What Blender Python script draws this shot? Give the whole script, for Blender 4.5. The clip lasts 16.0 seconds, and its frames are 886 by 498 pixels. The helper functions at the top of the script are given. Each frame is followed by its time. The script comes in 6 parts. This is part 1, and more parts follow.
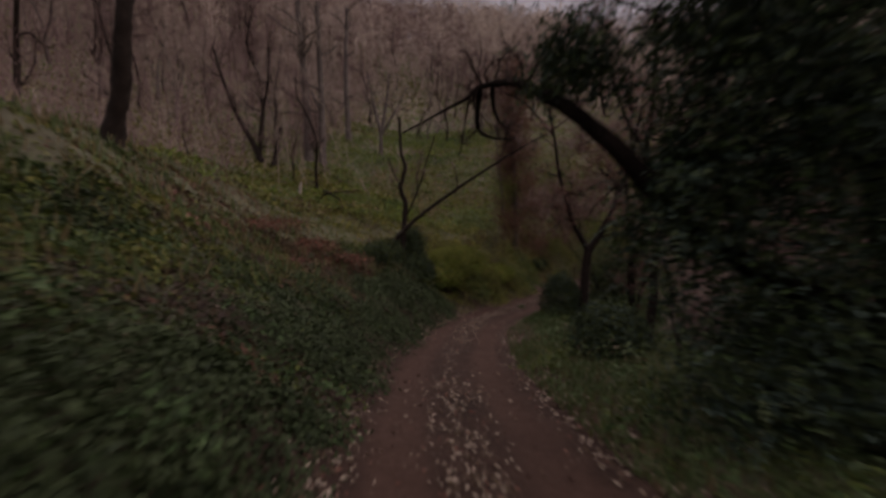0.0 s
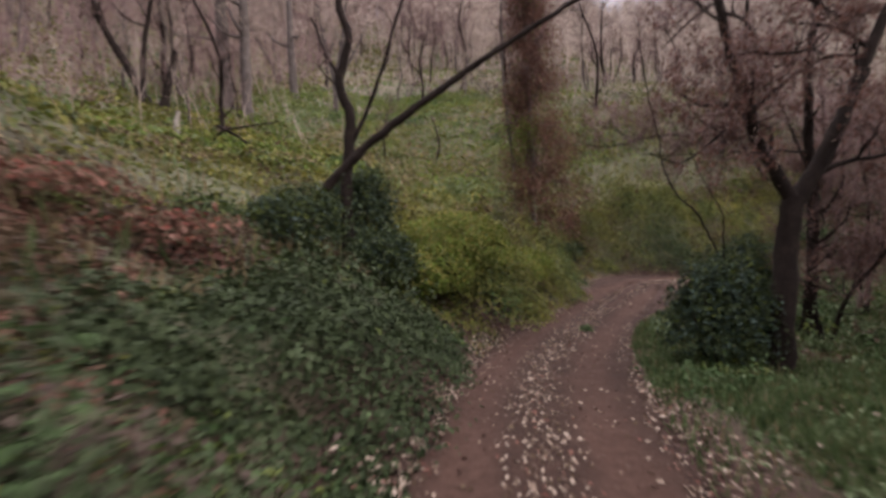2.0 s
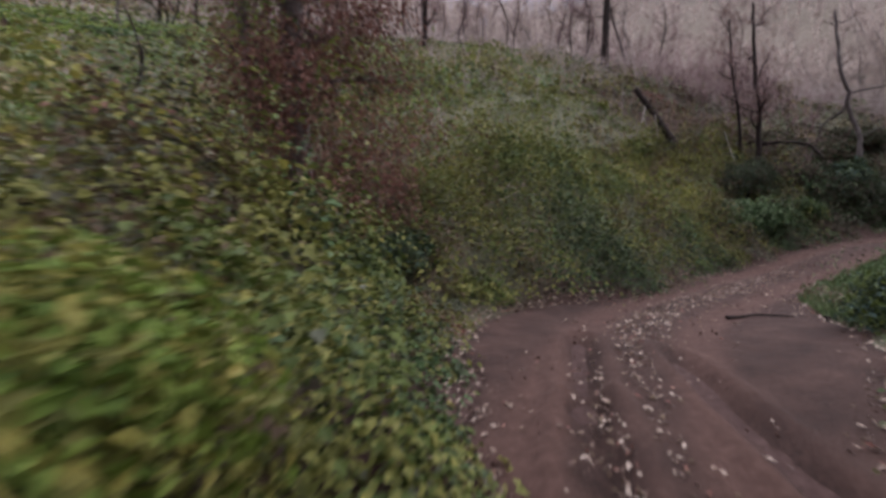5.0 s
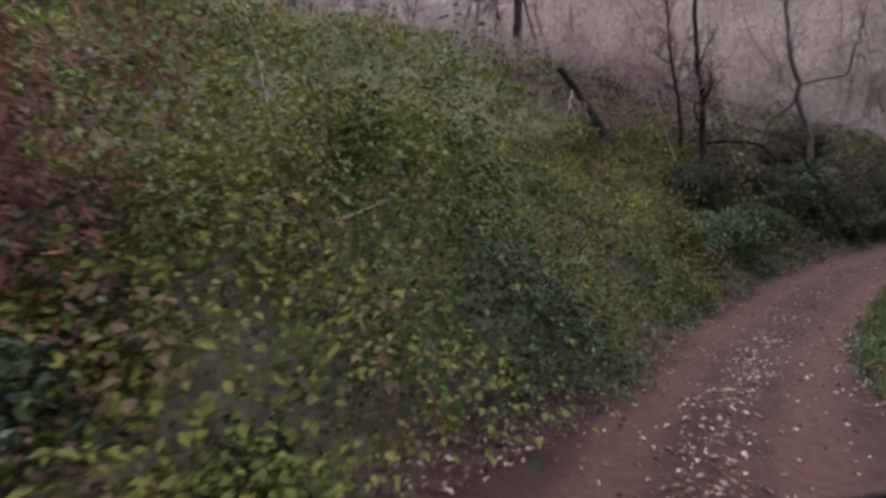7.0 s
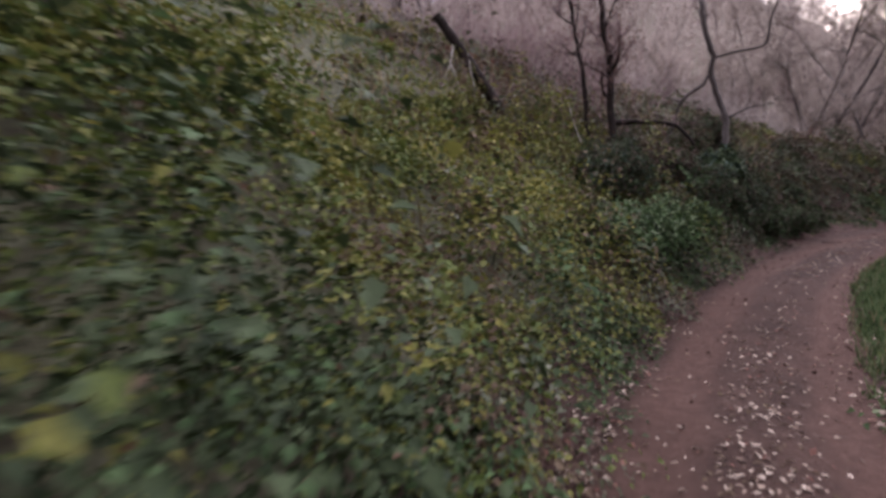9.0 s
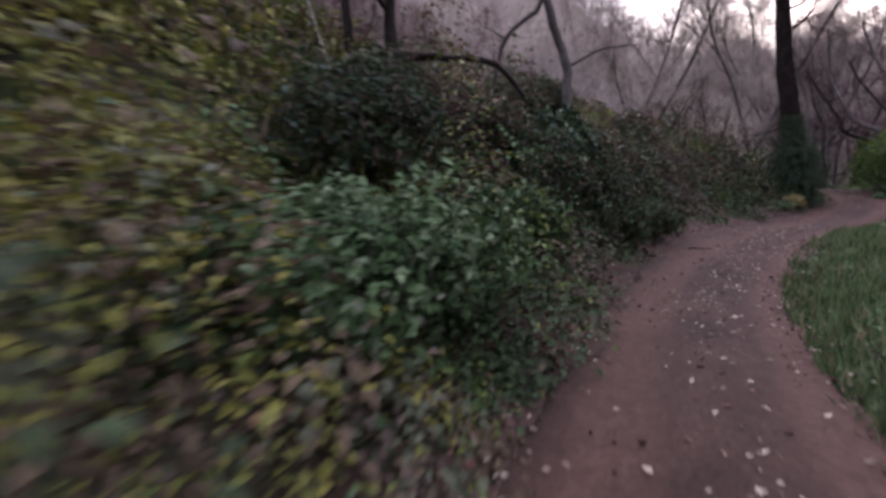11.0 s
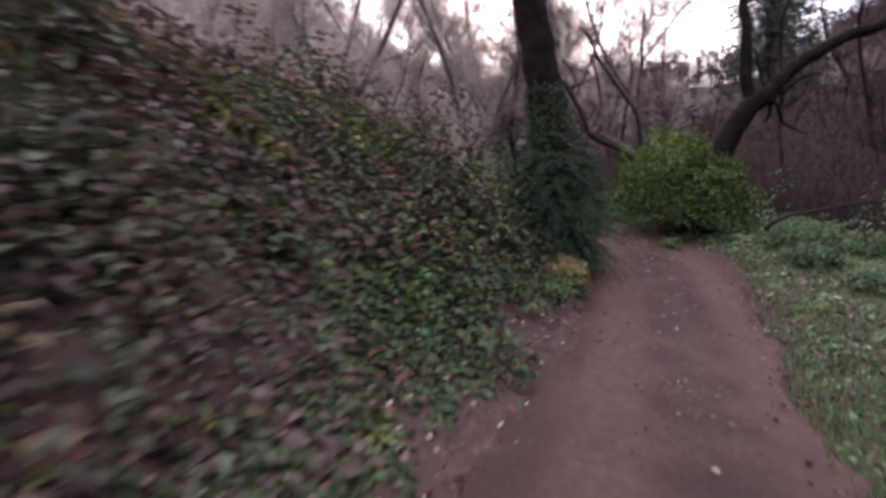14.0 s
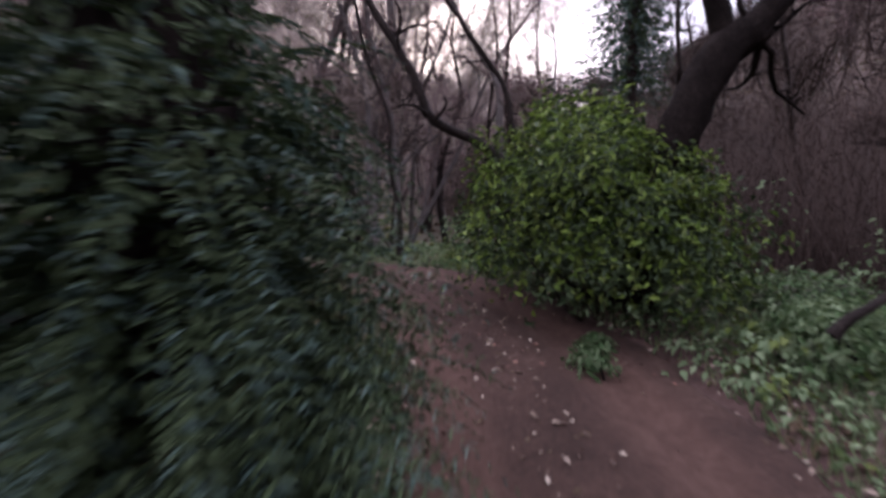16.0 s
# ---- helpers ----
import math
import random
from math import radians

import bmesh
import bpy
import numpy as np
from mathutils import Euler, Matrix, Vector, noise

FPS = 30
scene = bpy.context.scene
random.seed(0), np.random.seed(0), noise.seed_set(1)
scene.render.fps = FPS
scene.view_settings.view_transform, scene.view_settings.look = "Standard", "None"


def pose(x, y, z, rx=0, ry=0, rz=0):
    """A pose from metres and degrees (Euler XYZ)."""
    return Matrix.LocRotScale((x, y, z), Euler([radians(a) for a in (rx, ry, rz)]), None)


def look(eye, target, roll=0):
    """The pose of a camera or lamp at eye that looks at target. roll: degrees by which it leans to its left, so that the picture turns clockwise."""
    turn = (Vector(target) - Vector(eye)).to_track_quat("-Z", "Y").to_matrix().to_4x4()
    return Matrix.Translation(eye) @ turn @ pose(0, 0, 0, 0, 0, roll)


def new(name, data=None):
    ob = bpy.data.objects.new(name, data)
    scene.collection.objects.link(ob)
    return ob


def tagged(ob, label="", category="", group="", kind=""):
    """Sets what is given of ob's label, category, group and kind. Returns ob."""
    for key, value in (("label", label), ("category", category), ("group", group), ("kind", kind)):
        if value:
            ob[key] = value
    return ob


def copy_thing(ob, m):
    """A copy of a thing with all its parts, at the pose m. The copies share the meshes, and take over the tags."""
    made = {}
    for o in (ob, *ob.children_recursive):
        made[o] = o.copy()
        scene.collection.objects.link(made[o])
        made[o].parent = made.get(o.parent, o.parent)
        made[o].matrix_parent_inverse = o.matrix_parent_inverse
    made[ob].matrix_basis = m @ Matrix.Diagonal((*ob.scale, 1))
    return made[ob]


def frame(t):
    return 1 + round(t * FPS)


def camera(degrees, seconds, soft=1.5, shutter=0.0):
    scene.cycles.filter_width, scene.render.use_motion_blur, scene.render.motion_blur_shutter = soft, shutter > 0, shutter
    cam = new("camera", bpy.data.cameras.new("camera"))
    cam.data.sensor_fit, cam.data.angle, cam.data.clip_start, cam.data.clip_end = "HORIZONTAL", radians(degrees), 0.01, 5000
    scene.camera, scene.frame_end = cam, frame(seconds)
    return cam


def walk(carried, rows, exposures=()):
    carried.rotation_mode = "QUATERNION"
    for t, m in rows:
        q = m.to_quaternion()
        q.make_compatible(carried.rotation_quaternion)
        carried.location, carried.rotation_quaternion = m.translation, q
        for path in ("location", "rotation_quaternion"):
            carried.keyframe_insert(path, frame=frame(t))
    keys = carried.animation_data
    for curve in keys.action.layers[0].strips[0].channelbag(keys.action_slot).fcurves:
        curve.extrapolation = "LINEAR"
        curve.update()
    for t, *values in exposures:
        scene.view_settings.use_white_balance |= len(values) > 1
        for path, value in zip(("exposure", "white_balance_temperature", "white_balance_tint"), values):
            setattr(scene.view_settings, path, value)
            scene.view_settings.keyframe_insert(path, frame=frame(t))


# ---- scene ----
cam = camera(84.8, 16.0, soft=3.2, shutter=0.5)
PATH = [
    (0, (0.099, -0.378, 1.658), (0.096, 1.609, 1.429), -0.2),
    (0.5, (-0.135, 2.704, 1.163), (-0.173, 4.690, 0.928), -0.6),
    (1, (-0.404, 5.589, 0.667), (-0.434, 7.574, 0.424), -0.6),
    (1.5, (-0.443, 8.354, 0.179), (-0.413, 10.338, -0.067), -0.6),
    (2, (-0.274, 10.932, -0.309), (-0.164, 12.913, -0.557), -0.5),
    (2.5, (-0.035, 13.348, -0.734), (0.179, 15.321, -0.982), -0.4),
    (3, (0.311, 15.750, -1.055), (0.667, 17.702, -1.309), -0.2),
    (3.5, (0.925, 17.958, -1.352), (1.381, 19.889, -1.605), -0.3),
    (4, (1.693, 20.042, -1.648), (2.250, 21.947, -1.893), -0.3),
    (4.5, (2.757, 22.017, -1.900), (3.440, 23.882, -2.133), -0.2),
    (5.3, (4.423, 24.651, -2.068), (5.284, 26.443, -2.289), 0.1),
    (6.2, (6.037, 26.818, -2.029), (7.048, 28.531, -2.241), 0.3),
    (7, (7.245, 28.107, -1.969), (8.360, 29.755, -2.170), 0.3),
    (7.5, (7.923, 28.680, -1.993), (9.098, 30.287, -2.185), 0.2),
    (8, (8.683, 29.249, -2.092), (9.936, 30.796, -2.280), 0.2),
    (8.5, (9.635, 29.813, -2.225), (10.963, 31.297, -2.410), 0.2),
    (9, (10.720, 30.478, -2.300), (12.123, 31.892, -2.477), 0.0),
    (9.5, (11.989, 31.007, -2.355), (13.503, 32.304, -2.524), 0.1),
    (10.3, (14.377, 31.770, -2.385), (16.033, 32.877, -2.566), 0.2),
    (11.2, (17.651, 32.476, -2.277), (19.425, 33.375, -2.488), 0.1),
    (12, (21.179, 32.818, -1.927), (23.050, 33.489, -2.152), 0.1),
    (12.5, (23.612, 32.840, -1.832), (25.538, 33.333, -2.050), 0.2),
    (13, (25.846, 32.672, -1.670), (27.809, 32.993, -1.875), 0.3),
    (13.5, (27.990, 32.232, -1.483), (29.974, 32.401, -1.681), 0.0),
    (14, (30.004, 31.657, -1.316), (31.995, 31.643, -1.508), -0.0),
    (14.5, (31.896, 30.963, -1.228), (33.878, 30.764, -1.409), -0.0),
    (15, (33.537, 30.341, -1.232), (35.499, 29.988, -1.396), 0.1),
    (15.5, (35.240, 29.621, -1.149), (37.181, 29.164, -1.295), 0.2),
    (16, (36.649, 29.024, -0.984), (38.579, 28.519, -1.120), 0.1),
]
EXPOSURES = [(0.0, -0.03, 7000, 26), (0.3, 0.15, 7000, 25), (0.7, 0.87, 7000, 25), (1.2, 1.47, 6850, 23), (2.5, 1.64, 6300, 20), (4.0, 1.66, 5900, 22), (4.5, 1.58, 5850, 20), (7.5, 1.6, 5900, 23), (9.0, 1.72, 5900, 26), (9.5, 1.56, 5850, 27), (12.0, 1.8, 5350, 25), (13.5, 2.08, 5600, 28), (15.0, 1.92, 5750, 29), (16.0, 1.8, 5600, 27)]
walk(cam, [(t, look(eye, target, roll)) for t, eye, target, roll in PATH], EXPOSURES)

# ---------------------------------------------------------------- light
world = bpy.data.worlds.new("dusk_sky")
scene.world = world
world.use_nodes = True
wn = world.node_tree.nodes
wn.clear()
sky = wn.new("ShaderNodeTexSky")
sky.sky_type = "NISHITA"
sky.sun_disc = False
sky.sun_elevation = radians(22)
sky.sun_rotation = radians(98)
sky.air_density = 1.0
sky.dust_density = 7.0
sky.ozone_density = 1.0
sky_bg = wn.new("ShaderNodeBackground")
sky_bg.inputs["Strength"].default_value = 0.022
sky_out = wn.new("ShaderNodeOutputWorld")
veil_bg = wn.new("ShaderNodeBackground")
veil_bg.inputs["Color"].default_value = (0.98, 0.94, 1.0, 1)
veil_bg.inputs["Strength"].default_value = 0.27
both_bg = wn.new("ShaderNodeAddShader")
world.node_tree.links.new(sky.outputs["Color"], sky_bg.inputs["Color"])
world.node_tree.links.new(sky_bg.outputs["Background"], both_bg.inputs[0])
world.node_tree.links.new(veil_bg.outputs["Background"], both_bg.inputs[1])
world.node_tree.links.new(both_bg.outputs["Shader"], sky_out.inputs["Surface"])

sun_data = bpy.data.lights.new("sun", "SUN")
sun_data.energy = 1.8
sun_data.angle = radians(120)
sun_data.color = (1.0, 0.97, 0.94)
sun = new("sun", sun_data)
sun.matrix_world = look((8, 7, 40), (0, 0, 0))


# ---------------------------------------------------------------- materials
def mix_colour(nt, a, b, fac, mode="MIX"):
    node = nt.nodes.new("ShaderNodeMix")
    node.data_type, node.blend_type = "RGBA", mode
    for socket, value in ((node.inputs["Factor"], fac), (node.inputs["A"], a), (node.inputs["B"], b)):
        if isinstance(value, (int, float)):
            socket.default_value = value
        elif isinstance(value, tuple):
            socket.default_value = (*value, 1) if len(value) == 3 else value
        else:
            nt.links.new(value, socket)
    return node.outputs["Result"]


def noise_node(nt, scale, detail=4.0, rough=0.6, coords="Object"):
    tc = nt.nodes.new("ShaderNodeTexCoord")
    n = nt.nodes.new("ShaderNodeTexNoise")
    n.inputs["Scale"].default_value, n.inputs["Detail"].default_value = scale, detail
    n.inputs["Roughness"].default_value = rough
    nt.links.new(tc.outputs[coords], n.inputs["Vector"])
    return n.outputs["Fac"]


def ramp_node(nt, fac, stops):
    r = nt.nodes.new("ShaderNodeValToRGB")
    els = r.color_ramp.elements
    while len(els) < len(stops):
        els.new(0.5)
    for el, (pos, col) in zip(els, stops):
        el.position, el.color = pos, (*col, 1)
    nt.links.new(fac, r.inputs["Fac"])
    return r.outputs["Color"]


def spread(colours, lo=0.0, hi=1.0):
    n = max(1, len(colours) - 1)
    return [(lo + (hi - lo) * i / n, c) for i, c in enumerate(colours)]


def start_material(name, rough):
    m = bpy.data.materials.new(name)
    m.use_nodes = True
    nt = m.node_tree
    bsdf = nt.nodes["Principled BSDF"]
    bsdf.inputs["Roughness"].default_value = rough
    return m, nt, bsdf


def add_bump(nt, bsdf, fac, strength, distance):
    b = nt.nodes.new("ShaderNodeBump")
    b.inputs["Strength"].default_value, b.inputs["Distance"].default_value = strength, distance
    nt.links.new(fac, b.inputs["Height"])
    nt.links.new(b.outputs["Normal"], bsdf.inputs["Normal"])


def solid(name, colours, scale=3.0, fine=40.0, rough=0.85, bump=0.4, depth=0.02):
    """Bark, earth, stone: two scales of noise through a colour ramp, with relief."""
    m, nt, bsdf = start_material(name, rough)
    big, small = noise_node(nt, scale, 5), noise_node(nt, fine, 6, 0.7)
    both = nt.nodes.new("ShaderNodeMath")
    both.operation = "MULTIPLY_ADD"
    nt.links.new(small, both.inputs[0])
    both.inputs[1].default_value = 0.55
    scaled = nt.nodes.new("ShaderNodeMath")
    scaled.operation = "MULTIPLY"
    nt.links.new(big, scaled.inputs[0])
    scaled.inputs[1].default_value = 0.5
    nt.links.new(scaled.outputs[0], both.inputs[2])
    nt.links.new(ramp_node(nt, both.outputs[0], spread(colours, 0.36, 0.68)), bsdf.inputs["Base Color"])
    bsdf.inputs["Specular IOR Level"].default_value = 0.15
    add_bump(nt, bsdf, both.outputs[0], bump, depth)
    return m


def foliage(name, colours, rough=0.55, through_light=0.25, patch=0.72, patch_scale=1.9):
    """Leaves: each leaf takes its own colour of the ramp, drifting in patches over the plants."""
    m, nt, bsdf = start_material(name, rough)
    geo = nt.nodes.new("ShaderNodeNewGeometry")
    patches = noise_node(nt, patch_scale, 3)
    fac = nt.nodes.new("ShaderNodeMix")
    fac.data_type = "FLOAT"
    fac.inputs["Factor"].default_value = patch
    nt.links.new(geo.outputs["Random Per Island"], fac.inputs["A"])
    nt.links.new(patches, fac.inputs["B"])
    col = ramp_node(nt, fac.outputs["Result"], spread(colours, 0.26, 0.74))
    grain = noise_node(nt, 60, 2)
    col = mix_colour(nt, col, ramp_node(nt, grain, [(0.3, (0.55, 0.55, 0.55)), (0.7, (1.15, 1.15, 1.1))]), 0.6, "MULTIPLY")
    nt.links.new(col, bsdf.inputs["Base Color"])
    bsdf.inputs["Specular IOR Level"].default_value = 0.12
    if through_light:
        tr = nt.nodes.new("ShaderNodeBsdfTranslucent")
        nt.links.new(col, tr.inputs["Color"])
        mx = nt.nodes.new("ShaderNodeMixShader")
        mx.inputs[0].default_value = through_light
        nt.links.new(bsdf.outputs[0], mx.inputs[1])
        nt.links.new(tr.outputs[0], mx.inputs[2])
        nt.links.new(mx.outputs[0], nt.nodes["Material Output"].inputs["Surface"])
    return m




def blended_soil(name, loose, worn, scale, fine, depth):
    """Soil that is loose in places and trodden or bare in others, by the mesh's own map of wear."""
    m = solid(name, loose, scale, fine, 0.95, 0.9, depth)
    nt = m.node_tree
    bsdf = nt.nodes["Principled BSDF"]
    bsdf.inputs["Specular IOR Level"].default_value = 0.2
    first = bsdf.inputs["Base Color"].links[0].from_socket
    wear = nt.nodes.new("ShaderNodeAttribute")
    wear.attribute_name = "wear"
    grit = ramp_node(nt, noise_node(nt, 9, 6, 0.75), spread(worn, 0.3, 0.7))
    col = mix_colour(nt, first, grit, wear.outputs["Fac"])
    litter = nt.nodes.new("ShaderNodeAttribute")
    litter.attribute_name = "litter"
    strewn = ramp_node(nt, noise_node(nt, 1.3, 8, 0.8), spread([(0.10, 0.08, 0.062), (0.17, 0.14, 0.11), (0.25, 0.215, 0.175)], 0.32, 0.68))
    nt.links.new(mix_colour(nt, col, strewn, litter.outputs["Fac"]), bsdf.inputs["Base Color"])
    return m


def set_wear(me, values, name="wear"):
    me.attributes.new(name, "FLOAT", "POINT").data.foreach_set("value", np.asarray(values, np.float32).ravel())


EARTH = blended_soil("humus_soil", [(0.030, 0.025, 0.018), (0.060, 0.054, 0.034), (0.095, 0.098, 0.058), (0.155, 0.15, 0.105)], [(0.022, 0.012, 0.010), (0.045, 0.025, 0.020), (0.075, 0.045, 0.037)], 0.25, 9, 0.05)
DIRT = blended_soil("damp_red_brown_dirt", [(0.0125, 0.0070, 0.0050), (0.0235, 0.0125, 0.0090), (0.0385, 0.0210, 0.0153), (0.066, 0.0385, 0.0290)], [(0.0345, 0.0182, 0.0127), (0.054, 0.0288, 0.0210), (0.077, 0.0440, 0.0335)], 1.6, 22, 0.03)
BARK_DARK = solid("dark_bark", [(0.008, 0.005, 0.0045), (0.017, 0.012, 0.010), (0.037, 0.027, 0.023)], 4, 38, 0.9, 0.9, 0.03)
# near-black so that trunks against the light have their silhouette in the colour
BARK_BLACK = solid("silhouette_black_bark", [(0.005, 0.0036, 0.0034), (0.012, 0.009, 0.008), (0.028, 0.021, 0.019)], 4, 34, 0.9, 1.0, 0.04)
BARK_BLACK.node_tree.nodes["Principled BSDF"].inputs["Specular IOR Level"].default_value = 0.02
BARK_GREY = solid("grey_bark", [(0.05, 0.042, 0.04), (0.10, 0.085, 0.08), (0.17, 0.15, 0.14)], 3, 30, 0.9, 0.8, 0.03)
BARK_PALE = solid("pale_bark", [(0.16, 0.14, 0.12), (0.30, 0.27, 0.24), (0.44, 0.41, 0.37)], 5, 30, 0.85, 0.5, 0.01)
TWIG = solid("bare_twigs", [(0.085, 0.052, 0.048), (0.15, 0.10, 0.094), (0.23, 0.165, 0.155)], 1.2, 20, 0.9, 0.2, 0.005)
# brown taken far down to hold the backlit slope's darkness past the crest
TWIG_BROWN = solid("darkened_brown_twigs", [(0.018, 0.0115, 0.0092), (0.031, 0.020, 0.0162), (0.050, 0.033, 0.0265)], 0.4, 8, 0.95, 0.2, 0.01)
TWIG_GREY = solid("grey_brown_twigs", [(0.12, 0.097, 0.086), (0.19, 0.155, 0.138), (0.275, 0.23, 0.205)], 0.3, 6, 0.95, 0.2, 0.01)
# pale so that distance haze is in the twig colour; also pale dead wood
TWIG_FAR = solid("hazed_and_dead_twigs", [(0.21, 0.165, 0.14), (0.32, 0.26, 0.222), (0.44, 0.37, 0.32)], 0.15, 4, 0.95, 0.2, 0.01)
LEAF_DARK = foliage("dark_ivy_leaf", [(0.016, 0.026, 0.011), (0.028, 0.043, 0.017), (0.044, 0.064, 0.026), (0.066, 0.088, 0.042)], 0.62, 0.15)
LEAF_GREEN = foliage("bramble_leaf", [(0.034, 0.052, 0.013), (0.062, 0.088, 0.019), (0.096, 0.124, 0.027), (0.14, 0.165, 0.045)], 0.5)
LEAF_OLIVE = foliage("olive_leaf", [(0.068, 0.076, 0.020), (0.115, 0.122, 0.029), (0.16, 0.16, 0.038), (0.215, 0.205, 0.062)], 0.55)
LEAF_COOL = foliage("cool_green_leaf", [(0.024, 0.046, 0.016), (0.044, 0.080, 0.028), (0.072, 0.12, 0.045), (0.12, 0.175, 0.085)], 0.6, 0.2)
LEAF_SAGE = foliage("grey_green_herb", [(0.072, 0.108, 0.050), (0.118, 0.165, 0.080), (0.175, 0.228, 0.12), (0.25, 0.30, 0.18)], 0.6, 0.3)
LEAF_PLUM = foliage("dull_purple_brown_leaf", [(0.036, 0.024, 0.020), (0.062, 0.043, 0.035), (0.092, 0.066, 0.053), (0.13, 0.099, 0.080)], 0.65, 0.2)
LEAF_YELLOW = foliage("yellowing_leaf", [(0.11, 0.125, 0.028), (0.17, 0.17, 0.036), (0.235, 0.215, 0.048), (0.31, 0.27, 0.08)], 0.55, 0.3)
LEAF_BRIGHT = foliage("bright_green_leaf", [(0.06, 0.10, 0.018), (0.10, 0.155, 0.025), (0.15, 0.21, 0.035), (0.21, 0.27, 0.06)], 0.55, 0.3)
LEAF_BROWN = foliage("withered_leaf", [(0.038, 0.025, 0.016), (0.072, 0.049, 0.029), (0.112, 0.079, 0.050), (0.165, 0.124, 0.084)], 0.7)
LEAF_RUST = foliage("rust_leaf", [(0.085, 0.036, 0.028), (0.14, 0.064, 0.049), (0.20, 0.102, 0.078), (0.28, 0.16, 0.125)], 0.7)
LEAF_RED = foliage("autumn_red_leaf", [(0.10, 0.024, 0.018), (0.18, 0.048, 0.036), (0.26, 0.085, 0.062), (0.34, 0.14, 0.10)], 0.6, 0.25)
LEAF_TAN = foliage("fallen_tan_leaf", [(0.09, 0.058, 0.044), (0.16, 0.112, 0.085), (0.245, 0.183, 0.142), (0.36, 0.29, 0.235)], 0.6, 0.05, 0.1)
LEAF_BLUE = foliage("blue_green_spray", [(0.018, 0.034, 0.026), (0.034, 0.058, 0.045), (0.060, 0.096, 0.075), (0.11, 0.155, 0.13)], 0.5, 0.15)
LEAF_DULL = foliage("dull_grey_green_leaf", [(0.030, 0.033, 0.020), (0.056, 0.061, 0.036), (0.092, 0.098, 0.062), (0.155, 0.16, 0.115)], 0.6, 0.2)
GRASS = foliage("verge_grass", [(0.065, 0.10, 0.040), (0.11, 0.16, 0.066), (0.165, 0.215, 0.10), (0.23, 0.27, 0.15)], 0.6, 0.3)
GRASS_DRY = foliage("dry_grass", [(0.12, 0.095, 0.05), (0.19, 0.15, 0.08), (0.26, 0.21, 0.12), (0.33, 0.28, 0.18)], 0.7, 0.3)


# ---------------------------------------------------------------- mesh helpers
def mesh_from(name, verts, faces, mats, index=None, smooth=False):
    """A mesh from an array of points and an array of triangles or quads."""
    me = bpy.data.meshes.new(name)
    verts, faces = np.asarray(verts, np.float32), np.asarray(faces, np.int32)
    n, k = faces.shape
    me.vertices.add(len(verts))
    me.vertices.foreach_set("co", verts.ravel())
    me.loops.add(n * k)
    me.loops.foreach_set("vertex_index", faces.ravel())
    me.polygons.add(n)
    me.polygons.foreach_set("loop_start", np.arange(0, n * k, k, dtype=np.int32))
    for m in mats:
        me.materials.append(m)
    if index is not None:
        me.polygons.foreach_set("material_index", np.asarray(index, np.int32))
    if smooth:
        me.polygons.foreach_set("use_smooth", np.ones(n, bool))
    me.update(calc_edges=True)
    return me


def part_mesh(name, me, parent=None, label=""):
    ob = new(name, me)
    if parent is not None:
        ob.parent = parent
    return tagged(ob, label)


def thing(name, place, label, category, group="", kind=""):
    ob = new(name)
    ob.empty_display_size = 0.2
    ob.location = place
    return tagged(ob, label, category, group, kind)


def unit(v):
    v = np.asarray(v, float)
    return v / np.maximum(np.linalg.norm(v, axis=-1, keepdims=True), 1e-9)


class Shape:
    """Collects tapered, bent tubes into one mesh of quads."""

    def __init__(self):
        self.v, self.f, self.n = [], [], 0

    def tube(self, pts, radii, sides=7, rng=None, knobs=0.0):
        pts, radii = np.asarray(pts, float), np.asarray(radii, float)
        tang = unit(np.gradient(pts, axis=0))
        ref = np.array([0.31, 0.95, 0.05]) if abs(tang[0][1]) < 0.8 else np.array([0.95, 0.2, 0.2])
        a = unit(np.cross(tang, ref))
        b = np.cross(tang, a)
        ang = np.linspace(0, 2 * np.pi, sides, endpoint=False)
        r = radii[:, None] * (np.ones((1, sides)) if rng is None else 1 + knobs * rng.standard_normal((len(pts), sides)))
        ring = pts[:, None] + r[..., None] * (np.cos(ang)[None, :, None] * a[:, None] + np.sin(ang)[None, :, None] * b[:, None])
        self.v.append(ring.reshape(-1, 3))
        i, j = np.meshgrid(np.arange(len(pts) - 1), np.arange(sides), indexing="ij")
        k = (j + 1) % sides
        q = np.stack([i * sides + j, i * sides + k, (i + 1) * sides + k, (i + 1) * sides + j], -1).reshape(-1, 4) + self.n
        self.f.append(q)
        self.n += len(pts) * sides

    def mesh(self, name, material):
        return mesh_from(name, np.concatenate(self.v), np.concatenate(self.f), [material], smooth=True)


def smooth_line(pts, step=0.25):
    """A smooth curve through some points, as closely spaced points."""
    p = np.asarray(pts, float)
    p = np.vstack([2 * p[0] - p[1], p, 2 * p[-1] - p[-2]])
    out = []
    for i in range(1, len(p) - 2):
        n = max(2, int(np.linalg.norm(p[i + 1] - p[i]) / step))
        u = np.linspace(0, 1, n, endpoint=False)[:, None]
        a, b, c, d = p[i - 1], p[i], p[i + 1], p[i + 2]
        out.append(0.5 * (2 * b + (c - a) * u + (2 * a - 5 * b + 4 * c - d) * u**2 + (3 * b - a - 3 * c + d) * u**3))
    return np.vstack([*out, p[-2][None]])


